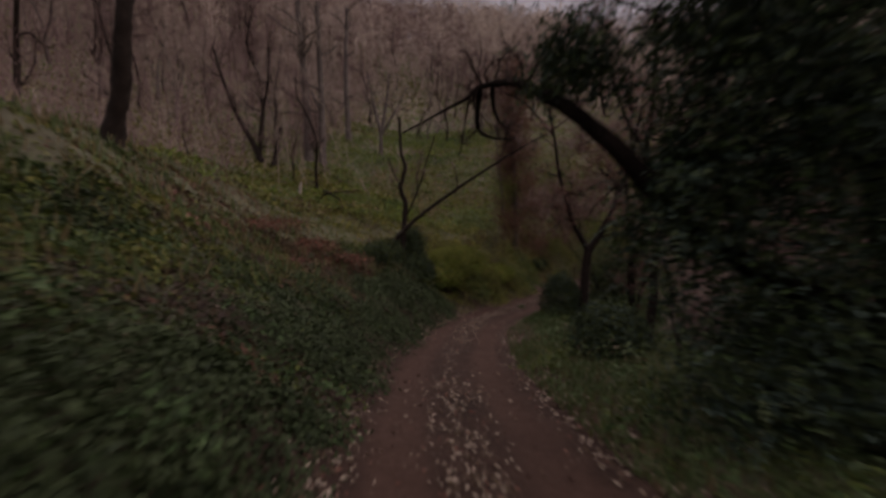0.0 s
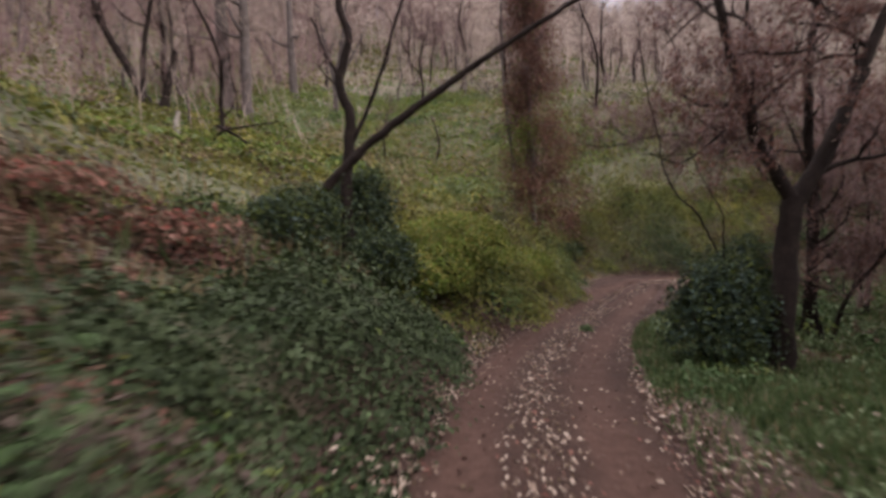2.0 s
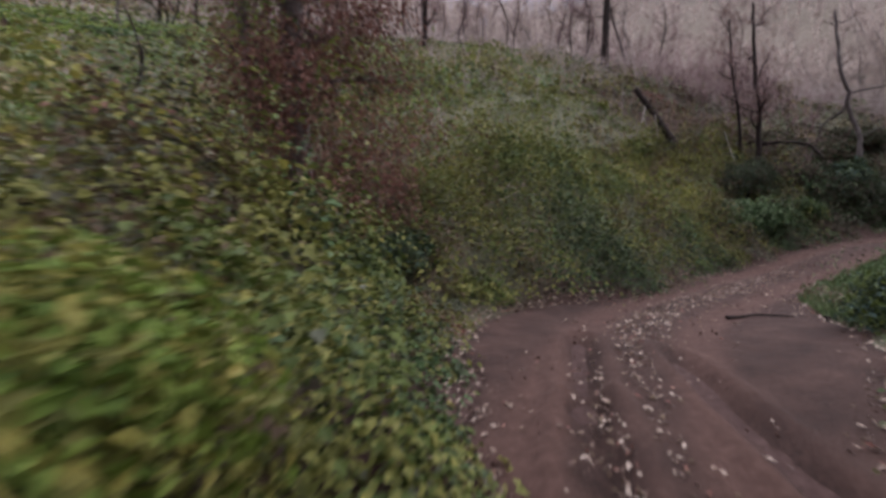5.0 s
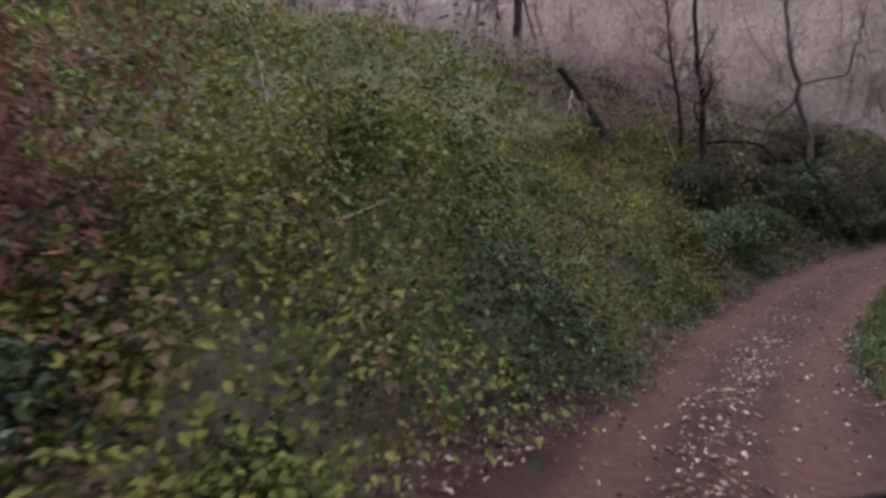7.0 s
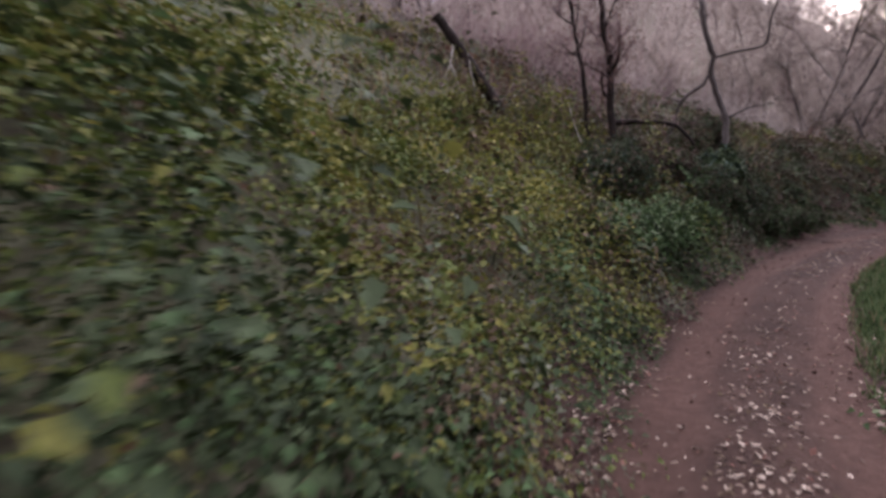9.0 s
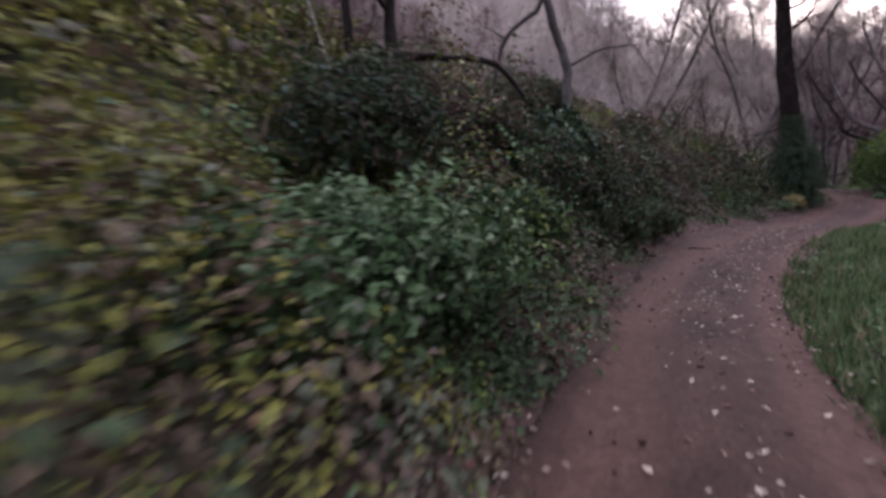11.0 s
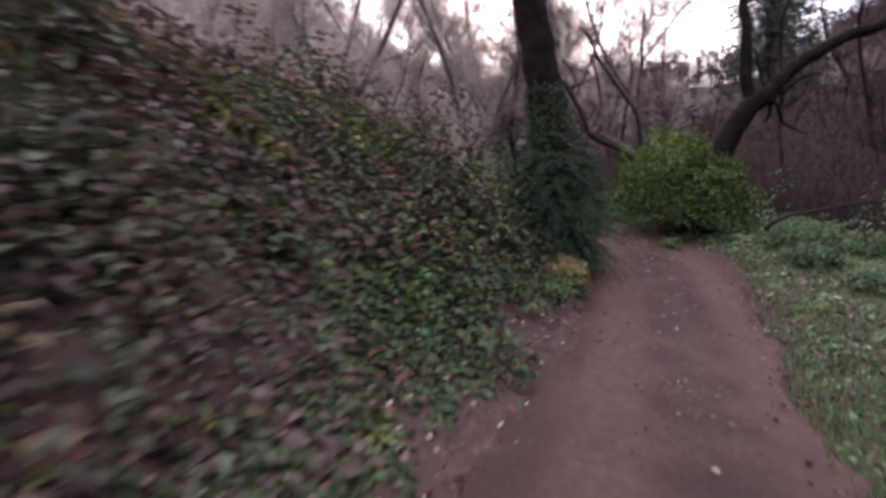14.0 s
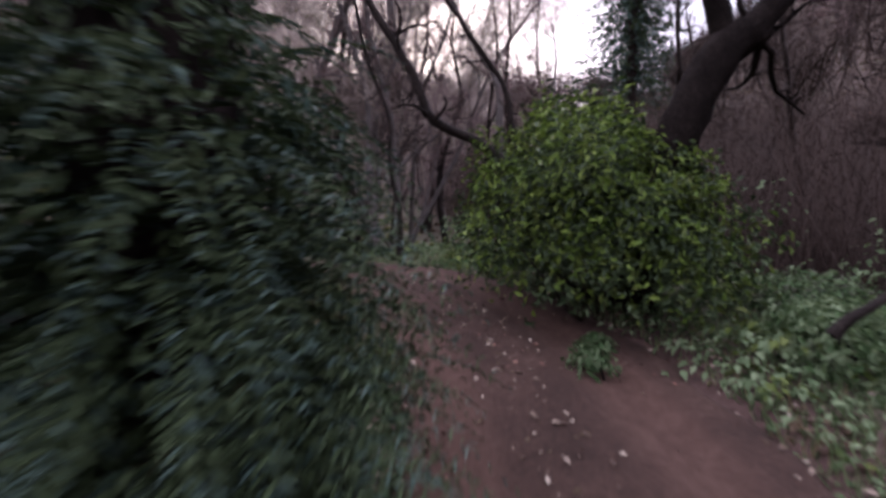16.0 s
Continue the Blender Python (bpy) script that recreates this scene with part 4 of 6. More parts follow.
# the tree behind the forked one, whose low boughs arch out over the bend
built_tree("arching_tree", "dark bare tree with low boughs arching over the bend", [
    (ground_under([(8.6, 21.2, -2.4), (8.5, 21.25, -0.6), (8.3, 21.3, 1.0), (8.2, 21.3, 2.4), (8.4, 21.4, 4.2), (8.3, 21.5, 6.2)]), 0.15, 0.05),
    ([(8.22, 21.3, 2.3), (7.6, 21.3, 1.8), (6.96, 21.57, 1.09), (6.86, 22.0, 0.72), (6.8, 22.28, 0.57), (6.5, 22.7, 0.85), (5.9, 22.8, 0.95), (5.34, 22.97, 0.87), (5.11, 23.38, 0.79), (4.76, 23.83, 0.75), (4.37, 24.13, 0.82)], 0.055, 0.012),
    ([(8.4, 21.28, 0.4), (7.6, 21.1, 0.42), (6.82, 21.02, 0.4), (6.59, 21.57, 0.46), (6.47, 21.99, 0.47), (5.91, 22.64, 0.44), (5.44, 23.23, 0.52)], 0.03, 0.008),
    ([(8.3, 21.4, 3.6), (7.6, 22.3, 4.2), (6.9, 23.2, 4.0), (6.3, 24.0, 3.3)], 0.05, 0.012)], BARK_DARK, TWIG, 101, 13, 1.3, 3, clinging=2600, begin=0.15)
built_tree("curved_sapling", "thin curved sapling growing out of the dark shrub", [
    (ground_under([(7.3, 22.2, -2.6), (6.0, 21.32, -0.98), (5.68, 21.67, -0.55), (5.48, 22.01, 0.11), (5.36, 22.1, 0.84), (5.13, 22.23, 1.87), (4.84, 22.22, 3.04)]), 0.03, 0.012),
    ([(7.2, 22.2, -2.2), (6.54, 21.4, -0.94), (6.28, 21.6, -0.33), (6.02, 21.85, 0.4), (5.74, 22.07, 0.99), (5.55, 22.27, 1.69)], 0.02, 0.008)], BARK_DARK, TWIG, 102, 6, 0.8, 2, begin=0.5)


def copse():
    """Small trees with rosy twigs and hanging withered leaves, behind the forked tree."""
    rng = np.random.default_rng(311)
    ob = thing("copse_tree", (0, 0, 0), "small bare tree with rosy twigs and withered leaves", "tree", "copse by the bend")
    shape, twigs = Shape(), []
    for pts, r0, r1 in wild_tree(rng, 6.5, 0.09, 2):
        line = smooth_line(pts, 0.4)
        rad = np.linspace(r0, r1, len(line))
        shape.tube(line, rad, 6, rng, 0.06)
        fork_out(rng, shape, twigs, line, rad, 15, 1.5, 2, 0.9, 0.3, 0.2)
    finish_tree(ob, shape, twigs, BARK_DARK, TWIG, 5200)
    spots = [(8.6, 20.6), (10, 17.5), (11.5, 21.5), (9.5, 14), (13, 18.5), (12.4, 23.6), (8.4, 11.0), (14.5, 15), (11, 12), (15.5, 21.5)]
    for k, (x, y) in enumerate(spots):
        m = Matrix.Translation(place_on(x, y)) @ Matrix.Rotation(rng.uniform(0, 6.28), 4, "Z") @ Matrix.Scale(rng.uniform(0.8, 1.2), 4)
        if k == 0:
            ob.matrix_world = m
        else:
            copy_thing(ob, m)


copse()
# the pole that leans out over the track and the snag beside its foot
built_tree("leaning_tree", "slender leaning tree arching over the dirt track", [
    ([(-2.3, 20.0, -0.9), (-2.08, 20.09, -0.48), (-1.12, 20.2, 0.52), (0.4, 20.32, 1.65), (1.91, 20.42, 2.65), (3.56, 20.52, 3.65), (4.65, 20.58, 4.25), (5.89, 20.67, 5.18)], 0.105, 0.018)], BARK_DARK, TWIG, 42, 9, 0.9, 2, begin=0.55)
built_tree("broken_snag", "short broken dead trunk with two upright stubs", [
    (ground_under([(-1.69, 21.14, -0.72), (-1.67, 21.27, 0.33), (-1.6, 21.37, 1.15), (-1.82, 21.47, 1.85), (-1.63, 21.57, 2.78), (-1.8, 21.68, 3.6), (-1.85, 21.7, 5.0)]), 0.15, 0.06),
    ([(-1.76, 21.46, 1.85), (-2.11, 21.57, 2.55), (-2.39, 21.67, 3.25)], 0.045, 0.02),
    ([(-1.65, 21.3, 0.5), (-1.3, 21.35, 1.2), (-1.0, 21.4, 1.9), (-0.7, 21.5, 2.9), (-0.3, 21.6, 4.2)], 0.05, 0.03)], BARK_DARK, TWIG, 43, 3, 0.7)
# trees of the left-hand slope
built_tree("slope_tree", "dark two-stemmed bare tree on the slope", [
    (ground_under([(-13.33, 36.17, 2.23), (-14.01, 36.53, 5.22), (-15.4, 36.81, 7.69), (-16.61, 37.18, 10.86), (-17.13, 37.38, 12.62)]), 0.26, 0.06),
    ([(-13.5, 36.19, 2.0), (-13.58, 36.66, 6.27), (-13.09, 37.05, 9.42), (-12.88, 37.44, 12.58)], 0.2, 0.05)], BARK_DARK, TWIG, 44, 8, 2.6, group="slope trees")
built_tree("slope_tree", "short dark broken trunk on the slope", [(ground_under([(-12.53, 35.99, 2.39), (-12.16, 36.37, 5.52), (-11.97, 36.51, 6.56)]), 0.24, 0.12)], BARK_DARK, TWIG, 45, 4, 1.6, group="slope trees")
built_tree("slope_tree", "dark crooked leaning trunk above the bank", [(ground_under([(-9.25, 13.45, 3.2), (-8.85, 13.5, 4.5), (-8.72, 13.5, 5.7), (-8.6, 13.6, 7.3), (-8.9, 14.0, 9.6)]), 0.28, 0.17)], BARK_DARK, TWIG, 46, 5, 1.5, group="slope trees", bare=True)
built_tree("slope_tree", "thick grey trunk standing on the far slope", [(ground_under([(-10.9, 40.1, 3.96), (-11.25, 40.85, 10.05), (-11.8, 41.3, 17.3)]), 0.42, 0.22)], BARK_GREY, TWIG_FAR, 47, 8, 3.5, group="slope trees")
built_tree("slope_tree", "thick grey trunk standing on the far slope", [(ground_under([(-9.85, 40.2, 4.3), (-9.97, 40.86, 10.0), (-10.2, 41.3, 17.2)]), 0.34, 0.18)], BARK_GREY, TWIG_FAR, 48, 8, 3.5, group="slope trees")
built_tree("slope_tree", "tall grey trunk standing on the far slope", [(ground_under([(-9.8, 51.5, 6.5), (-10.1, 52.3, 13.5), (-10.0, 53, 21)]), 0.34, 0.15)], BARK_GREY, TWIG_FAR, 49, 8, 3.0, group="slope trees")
built_tree("slope_tree", "small many-stemmed bare tree on a green slope", [
    (ground_under([(-6.1, 48.5, 7.6), (-6.8, 49, 10.3), (-7.3, 49.3, 13.3)]), 0.24, 0.06),
    ([(-6.1, 48.5, 7.2), (-5.5, 48.8, 10.6), (-5.2, 49, 13.5)], 0.2, 0.06), ([(-6.1, 48.5, 7.2), (-4.6, 48.7, 9.8), (-3.5, 49, 12)], 0.15, 0.05)], BARK_GREY, TWIG_FAR, 50, 7, 2.0, group="slope trees")
built_tree("fallen_branch", "dark broken branch lying among the slope herbs", [
    ([(-7.4, 28.2, 1.0), (-6.74, 27.94, 1.62), (-5.6, 27.4, 1.75), (-4.51, 26.85, 1.83)], 0.06, 0.02),
    ([(-6.9, 28, 1.85), (-6.0, 27.6, 1.4), (-5.3, 27.2, 0.8)], 0.05, 0.03)], BARK_DARK, TWIG, 62, 3, 0.4, 1, category="branch")
built_tree("slope_sapling", "thin pale dead stem standing among the bank scrub", [(ground_under([(9.3, 35.75, -1.3), (9.3, 36.0, -0.5), (9.27, 36.4, 0.2), (9.2, 36.6, 0.9)]), 0.018, 0.007)], BARK_PALE, TWIG_FAR, 161, 1, 0.3, 1)
built_tree("slope_sapling", "thin pale dead stem standing among the bank scrub", [(ground_under([(8.57, 43.4, 1.3), (8.5, 43.4, 1.9), (8.6, 43.5, 2.45)]), 0.05, 0.025)], BARK_PALE, TWIG_FAR, 162, 0, 0.3, 1)
built_tree("slope_sapling", "thin crooked dead sapling among dry grass", [(ground_under([(1.1, 43.4, 1.1), (1.35, 43.5, 2.4), (1.2, 43.5, 3.4), (0.9, 43.6, 4.2)]), 0.09, 0.03)], BARK_DARK, TWIG, 51, 4, 0.7)
built_tree("slope_tree", "dark bare tree standing on the open slope", [(ground_under([(23.0, 45.4, 5.6), (23.2, 45.6, 8.5), (23.3, 45.7, 12), (23.0, 46, 16)]), 0.24, 0.08)], BARK_DARK, TWIG, 52, 8, 2.4, group="slope trees")
# right-hand trees of the first stretch
built_tree("verge_tree", "thin branching bare tree on the grassy verge", [
    (ground_under([(5.47, 12.12, -2.48), (5.71, 12.36, -0.47), (5.62, 12.6, 1.54), (5.51, 12.74, 2.77), (5.76, 13.0, 4.9), (5.7, 13.1, 6.5)]), 0.13, 0.05),
    ([(5.51, 12.71, 2.55), (4.85, 12.86, 3.9), (4.57, 12.98, 4.91), (4.3, 13.1, 6.2)], 0.06, 0.02),
    ([(5.84, 12.61, 1.65), (6.86, 12.75, 2.65), (8.54, 12.94, 3.97)], 0.05, 0.015)], BARK_DARK, TWIG, 53, 11, 1.6, 3, clinging=1800)
# trees on the bank after the bend
built_tree("fallen_log", "dark leaning dead log on the bank", [([(20.2, 37.4, -0.9), (19.96, 37.65, -0.36), (19.41, 38.29, 0.98), (18.86, 38.9, 2.1)], 0.15, 0.11)], BARK_DARK, TWIG, 54, 0, 0.5, category="log")
built_tree("bank_tree", "crooked bare tree with a pale lower stem on the bank", [
    (ground_under([(26.64, 35.00, -2.94), (26.57, 34.90, -1.36), (26.40, 34.82, 0.06), (26.16, 35.03, 0.92), (25.97, 35.14, 1.48), (25.87, 35.06, 1.87), (25.53, 35.23, 2.66), (25.26, 35.46, 4.90)]), 0.11, 0.05),
    ([(25.97, 35.14, 1.44), (26.00, 35.35, 1.17), (25.94, 35.90, 0.73), (26.01, 36.18, -0.07), (26.18, 36.39, -0.63)], 0.05, 0.03),
    ([(25.89, 35.06, 1.79), (26.00, 34.55, 1.90), (26.11, 33.94, 1.95), (25.98, 33.77, 2.41), (25.95, 33.50, 3.75)], 0.04, 0.015),
    ([(26.40, 34.84, 0.17), (26.44, 34.32, 0.39), (26.55, 33.71, 0.49)], 0.035, 0.01)], BARK_GREY, TWIG, 55, 5, 0.9, begin=0.4)
built_tree("pale_stub", "thin pale dead stem beside the crooked tree", [(ground_under([(26.76, 34.46, -2.48), (26.69, 34.40, -1.67), (26.59, 34.46, -0.98)]), 0.016, 0.008)], BARK_PALE, TWIG, 157, 0, 0.3, category="dead wood")
built_tree("bank_tree", "dark upright tree on the bank with rust-brown hanging leaves", [
    (ground_under([(23.27, 36.67, -0.97), (23.32, 36.76, 0.15), (23.38, 36.87, 1.55), (23.32, 37.1, 2.82), (23.2, 37.3, 5.5)]), 0.12, 0.05),
    ([(22.9, 37.2, -0.4), (22.9, 37.28, 0.43), (22.9, 37.43, 1.55), (22.82, 37.69, 2.81), (22.7, 37.9, 5)], 0.08, 0.03)], BARK_DARK, TWIG, 56, 12, 1.3, clinging=1500)
built_tree("pale_stub", "pale broken dead stem on the bank", [(ground_under([(22.62, 36.9, -1.5), (22.5, 37.05, -0.9), (22.35, 37.25, -0.2), (22.21, 37.43, 0.47)], 0.3), 0.035, 0.012)], BARK_PALE, TWIG, 57, 1, 0.3, category="dead wood")
built_tree("pale_stub", "pale broken dead stem on the bank", [(ground_under([(22.36, 37.17, -1.6), (22.28, 37.4, -1.0), (22.22, 37.58, -0.52)], 0.3), 0.03, 0.012)], BARK_PALE, TWIG, 58, 1, 0.3, category="dead wood")
built_tree("dead_branch", "pale dead twigs hanging from the leaning log", [([(19.1, 38.6, 1.5), (18.85, 38.45, 0.9), (18.7, 38.6, 0.3), (18.64, 38.73, -0.3)], 0.02, 0.008), ([(19.3, 38.3, 1.2), (19.3, 38.15, 0.5), (19.45, 38.15, -0.2)], 0.018, 0.008), ([(18.85, 38.45, 0.95), (19.0, 38.3, 0.5), (19.1, 38.3, 0.0)], 0.014, 0.006)], BARK_PALE, TWIG, 158, 1, 0.3, 1, category="branch")
built_tree("fallen_log", "dark bough lying across the dark shrubs of the bank", [([(23.84, 36.98, 0.0), (24.21, 36.22, 0.0), (24.34, 35.43, -0.17), (24.5, 35.0, -0.7)], 0.07, 0.04)], BARK_DARK, TWIG, 159, 2, 0.5, 1, category="log")
built_tree("dead_branch", "pale curved dead branch lying over the brambles", [([(9.06, 33.09, -2.22), (9.25, 33.1, -2.18), (9.56, 33.23, -2.11), (9.89, 33.42, -2.02), (10.26, 33.71, -1.9), (10.68, 34.11, -1.69)], 0.011, 0.005)], TWIG_FAR, TWIG_FAR, 58, 2, 0.35, 1, begin=0.6, category="branch")


# ---------------------------------------------------------------- foliage shapes
def blob_points(rng, n, radii, hollow=0.55, lumps=0.3, seed=0):
    """Points through a lumpy rounded volume, denser towards its skin, with the outward direction."""
    w = unit(rng.standard_normal((n, 3)))
    w[:, 2] = np.where(w[:, 2] < -0.35, -w[:, 2], w[:, 2])
    lump = 1 + lumps * (fbm(w[:, 0] * 3 + w[:, 2] * 2, w[:, 1] * 3 - w[:, 2], 1.0, seed % 6) * 2 - 1)
    r = (hollow + (1 - hollow) * rng.random(n) ** 0.6) * lump
    return w * r[:, None] * np.asarray(radii), w


def shrub(name, label, centre, radii, n, size, mats, weights, seed=1, stems=6, hollow=0.5, lumps=0.35, aspect=0.5, stand=0.0, category="shrub", group=""):
    """A leafy shrub: several stems and a lumpy crown of single leaves."""
    rng = np.random.default_rng(seed)
    base = place_on(centre[0], centre[1], 0.05)
    ob = thing(name, base, label, category, group)
    for _ in range(stems):
        stem = Shape()
        w = unit(rng.normal(0, 0.6, 3) + [0, 0, 1.2])
        line = bough(rng, (rng.normal(0, 0.1), rng.normal(0, 0.1), -0.1), w, (radii[2] + stand) * 1.3, 0, 0.12)
        stem.tube(line, np.linspace(0.03, 0.008, len(line)), 5)
        part_mesh("stem", stem.mesh("stem", BARK_DARK), ob)
    p, w = blob_points(rng, n, radii, hollow, lumps, seed)
    p[:, 2] = np.maximum(p[:, 2] + radii[2] * 0.55 + stand, 0.03 + 0.1 * rng.random(n))
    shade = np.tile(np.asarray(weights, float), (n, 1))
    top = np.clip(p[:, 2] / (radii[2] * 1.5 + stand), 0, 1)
    # light on the crown is painted in: the last leaf kind gathers upward
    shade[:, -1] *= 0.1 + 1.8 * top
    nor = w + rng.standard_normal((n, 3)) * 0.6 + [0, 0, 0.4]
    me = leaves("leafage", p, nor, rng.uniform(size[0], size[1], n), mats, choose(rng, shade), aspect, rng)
    part_mesh("leafage", me, ob)
    return ob


def spray_points(rng, starts, ways, length, pairs=11, droop=0.5):
    """Leaflets in two rows along arching stalks; gives places, leaf directions, normals and stalk lines."""
    pos, along, nor, lines = [], [], [], []
    for s, w, reach in zip(starts, ways, np.broadcast_to(length, len(starts))):
        ln = reach * rng.uniform(0.6, 1.2)
        u = np.linspace(0, 1, pairs)[:, None]
        w = unit(w)
        line = s + w * ln * u + np.array([0, 0, -1]) * droop * ln * u**2
        t = unit(np.gradient(line, axis=0))
        side = unit(np.cross(t, np.array([0, 0, 1.0]) + rng.normal(0, 0.2, 3)))
        lines.append(line)
        for sign in (-1, 1):
            pos.append(line)
            along.append(side * sign + t * 0.75 + rng.normal(0, 0.12, t.shape))
            nor.append(np.cross(t, side) * -1 + rng.normal(0, 0.2, t.shape) + [0, 0, 0.3])
    return np.vstack(pos), np.vstack(along), np.vstack(nor), lines


def sprays(rng, ob, starts, ways, length, leaf, mats, index_share, droop=0.5, pairs=11, aspect=0.28, name="sprays"):
    base = np.array(ob.location)
    p, al, no, lines = spray_points(rng, starts, ways, length, pairs, droop)
    taper = np.tile(np.concatenate([np.linspace(1.0, 0.45, pairs)] * 2), len(starts))
    idx = (rng.random(len(p)) > index_share).astype(int)
    part_mesh(name, leaves(name, p - base, no, leaf * taper * rng.uniform(0.8, 1.2, len(p)), mats, idx, aspect, rng, 0.1, al), ob)


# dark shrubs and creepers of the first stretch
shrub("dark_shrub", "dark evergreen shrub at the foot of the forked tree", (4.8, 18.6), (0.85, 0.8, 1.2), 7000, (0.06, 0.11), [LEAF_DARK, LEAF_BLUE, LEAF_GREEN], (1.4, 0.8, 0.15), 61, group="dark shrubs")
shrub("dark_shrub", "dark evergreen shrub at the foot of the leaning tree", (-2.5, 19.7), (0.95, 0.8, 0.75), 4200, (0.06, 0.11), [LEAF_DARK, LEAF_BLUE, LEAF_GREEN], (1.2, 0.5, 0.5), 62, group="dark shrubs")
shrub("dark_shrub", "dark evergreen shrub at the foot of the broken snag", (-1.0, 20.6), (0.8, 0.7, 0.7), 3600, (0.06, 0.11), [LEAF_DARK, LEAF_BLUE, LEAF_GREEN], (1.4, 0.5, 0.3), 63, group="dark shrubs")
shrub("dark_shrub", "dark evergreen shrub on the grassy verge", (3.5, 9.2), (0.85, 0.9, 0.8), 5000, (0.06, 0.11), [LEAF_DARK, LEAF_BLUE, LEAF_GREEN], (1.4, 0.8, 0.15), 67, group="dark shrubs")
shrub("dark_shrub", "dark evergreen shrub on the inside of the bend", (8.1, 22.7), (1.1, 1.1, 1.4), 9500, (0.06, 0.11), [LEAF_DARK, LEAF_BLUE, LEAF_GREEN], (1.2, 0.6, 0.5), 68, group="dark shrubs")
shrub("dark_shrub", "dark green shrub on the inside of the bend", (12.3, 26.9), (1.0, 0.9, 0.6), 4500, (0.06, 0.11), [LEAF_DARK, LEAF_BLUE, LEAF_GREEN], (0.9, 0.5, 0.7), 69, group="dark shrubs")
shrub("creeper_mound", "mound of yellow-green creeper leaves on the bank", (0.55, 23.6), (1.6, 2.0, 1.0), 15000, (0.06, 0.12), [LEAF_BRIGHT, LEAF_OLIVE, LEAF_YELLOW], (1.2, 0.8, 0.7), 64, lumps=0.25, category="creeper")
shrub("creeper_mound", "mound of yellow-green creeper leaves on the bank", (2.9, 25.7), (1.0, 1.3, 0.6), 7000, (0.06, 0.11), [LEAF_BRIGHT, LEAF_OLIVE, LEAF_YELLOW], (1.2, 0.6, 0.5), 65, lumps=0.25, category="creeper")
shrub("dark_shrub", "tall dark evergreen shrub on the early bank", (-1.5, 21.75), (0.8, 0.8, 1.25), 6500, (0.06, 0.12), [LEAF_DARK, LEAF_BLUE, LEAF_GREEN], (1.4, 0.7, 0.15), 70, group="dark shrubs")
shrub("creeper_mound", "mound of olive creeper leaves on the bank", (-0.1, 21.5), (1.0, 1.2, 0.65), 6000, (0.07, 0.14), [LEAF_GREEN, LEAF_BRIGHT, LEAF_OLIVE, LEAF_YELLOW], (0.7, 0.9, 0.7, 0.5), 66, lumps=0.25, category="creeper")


def rust_tree():
    """The trunk hung with withered rust-brown foliage."""
    rng = np.random.default_rng(71)
    base = place_on(5.05, 32.9)
    ob = thing("withered_tree", base, "tall trunk hung with withered rust-brown foliage", "tree")
    shape, twigs = Shape(), []
    line = smooth_line([base, (5.05, 33.0, -0.6), (5.0, 33.1, 1.2), (4.9, 33.4, 4.0), (4.8, 33.7, 7.5), (4.7, 33.9, 11)], 0.3)
    rad = np.linspace(0.22, 0.06, len(line))
    shape.tube(line, rad, 9, rng, 0.08)
    stem = smooth_line([(4.4, 33.0, -2.2), (4.2, 33.3, 0.9), (4.0, 33.5, 2.8), (3.8, 33.7, 5), (3.7, 33.8, 8)], 0.25)
    shape.tube(stem, np.linspace(0.1, 0.04, len(stem)), 6)
    fork_out(rng, shape, twigs, line, rad, 50, 1.6, 1, 0.9, -0.25, 0.06)
    finish_tree(ob, shape, twigs, BARK_GREY, TWIG)
    n, clumps = 56000, 380
    cu = rng.random(clumps) ** 1.25
    cang = rng.uniform(0, 2 * np.pi, clumps)
    cr = rng.uniform(0.15, 1.0, clumps) ** 0.8 * np.interp(cu, [0, 0.08, 0.22, 0.42, 1], [1.8, 2.1, 1.95, 1.4, 0.8]) * (1 + 0.3 * np.cos(cang - 0.2))
    centre = line[(cu * (len(line) - 1)).astype(int)] + np.stack([cr * np.cos(cang), cr * np.sin(cang), -0.35 * cr], 1)
    k = rng.integers(0, clumps, n)
    ang = cang[k]
    p = centre[k] + rng.normal(0, 1, (n, 3)) * np.array([0.27, 0.27, 0.25])
    high = p[:, 2] > height(p[:, 0], p[:, 1]) + 0.1
    p, ang, n = p[high], ang[high], int(high.sum())
    al = np.stack([np.cos(ang) * 0.5, np.sin(ang) * 0.5, np.full(n, -0.8)], 1) + rng.normal(0, 0.4, (n, 3))
    me = leaves("foliage", p - np.array(base), rng.standard_normal((n, 3)), rng.uniform(0.07, 0.15, n), [LEAF_RUST, LEAF_PLUM, LEAF_BRIGHT], choose(rng, np.stack([np.ones(n), np.full(n, 0.3), 0.04 + 1.6 * bump(p[:, 2], 1.9, 0.8) * (p[:, 0] < 5.0)], 1)), 0.32, rng, 0.1, al)
    part_mesh("foliage", me, ob, "hanging withered foliage")


rust_tree()


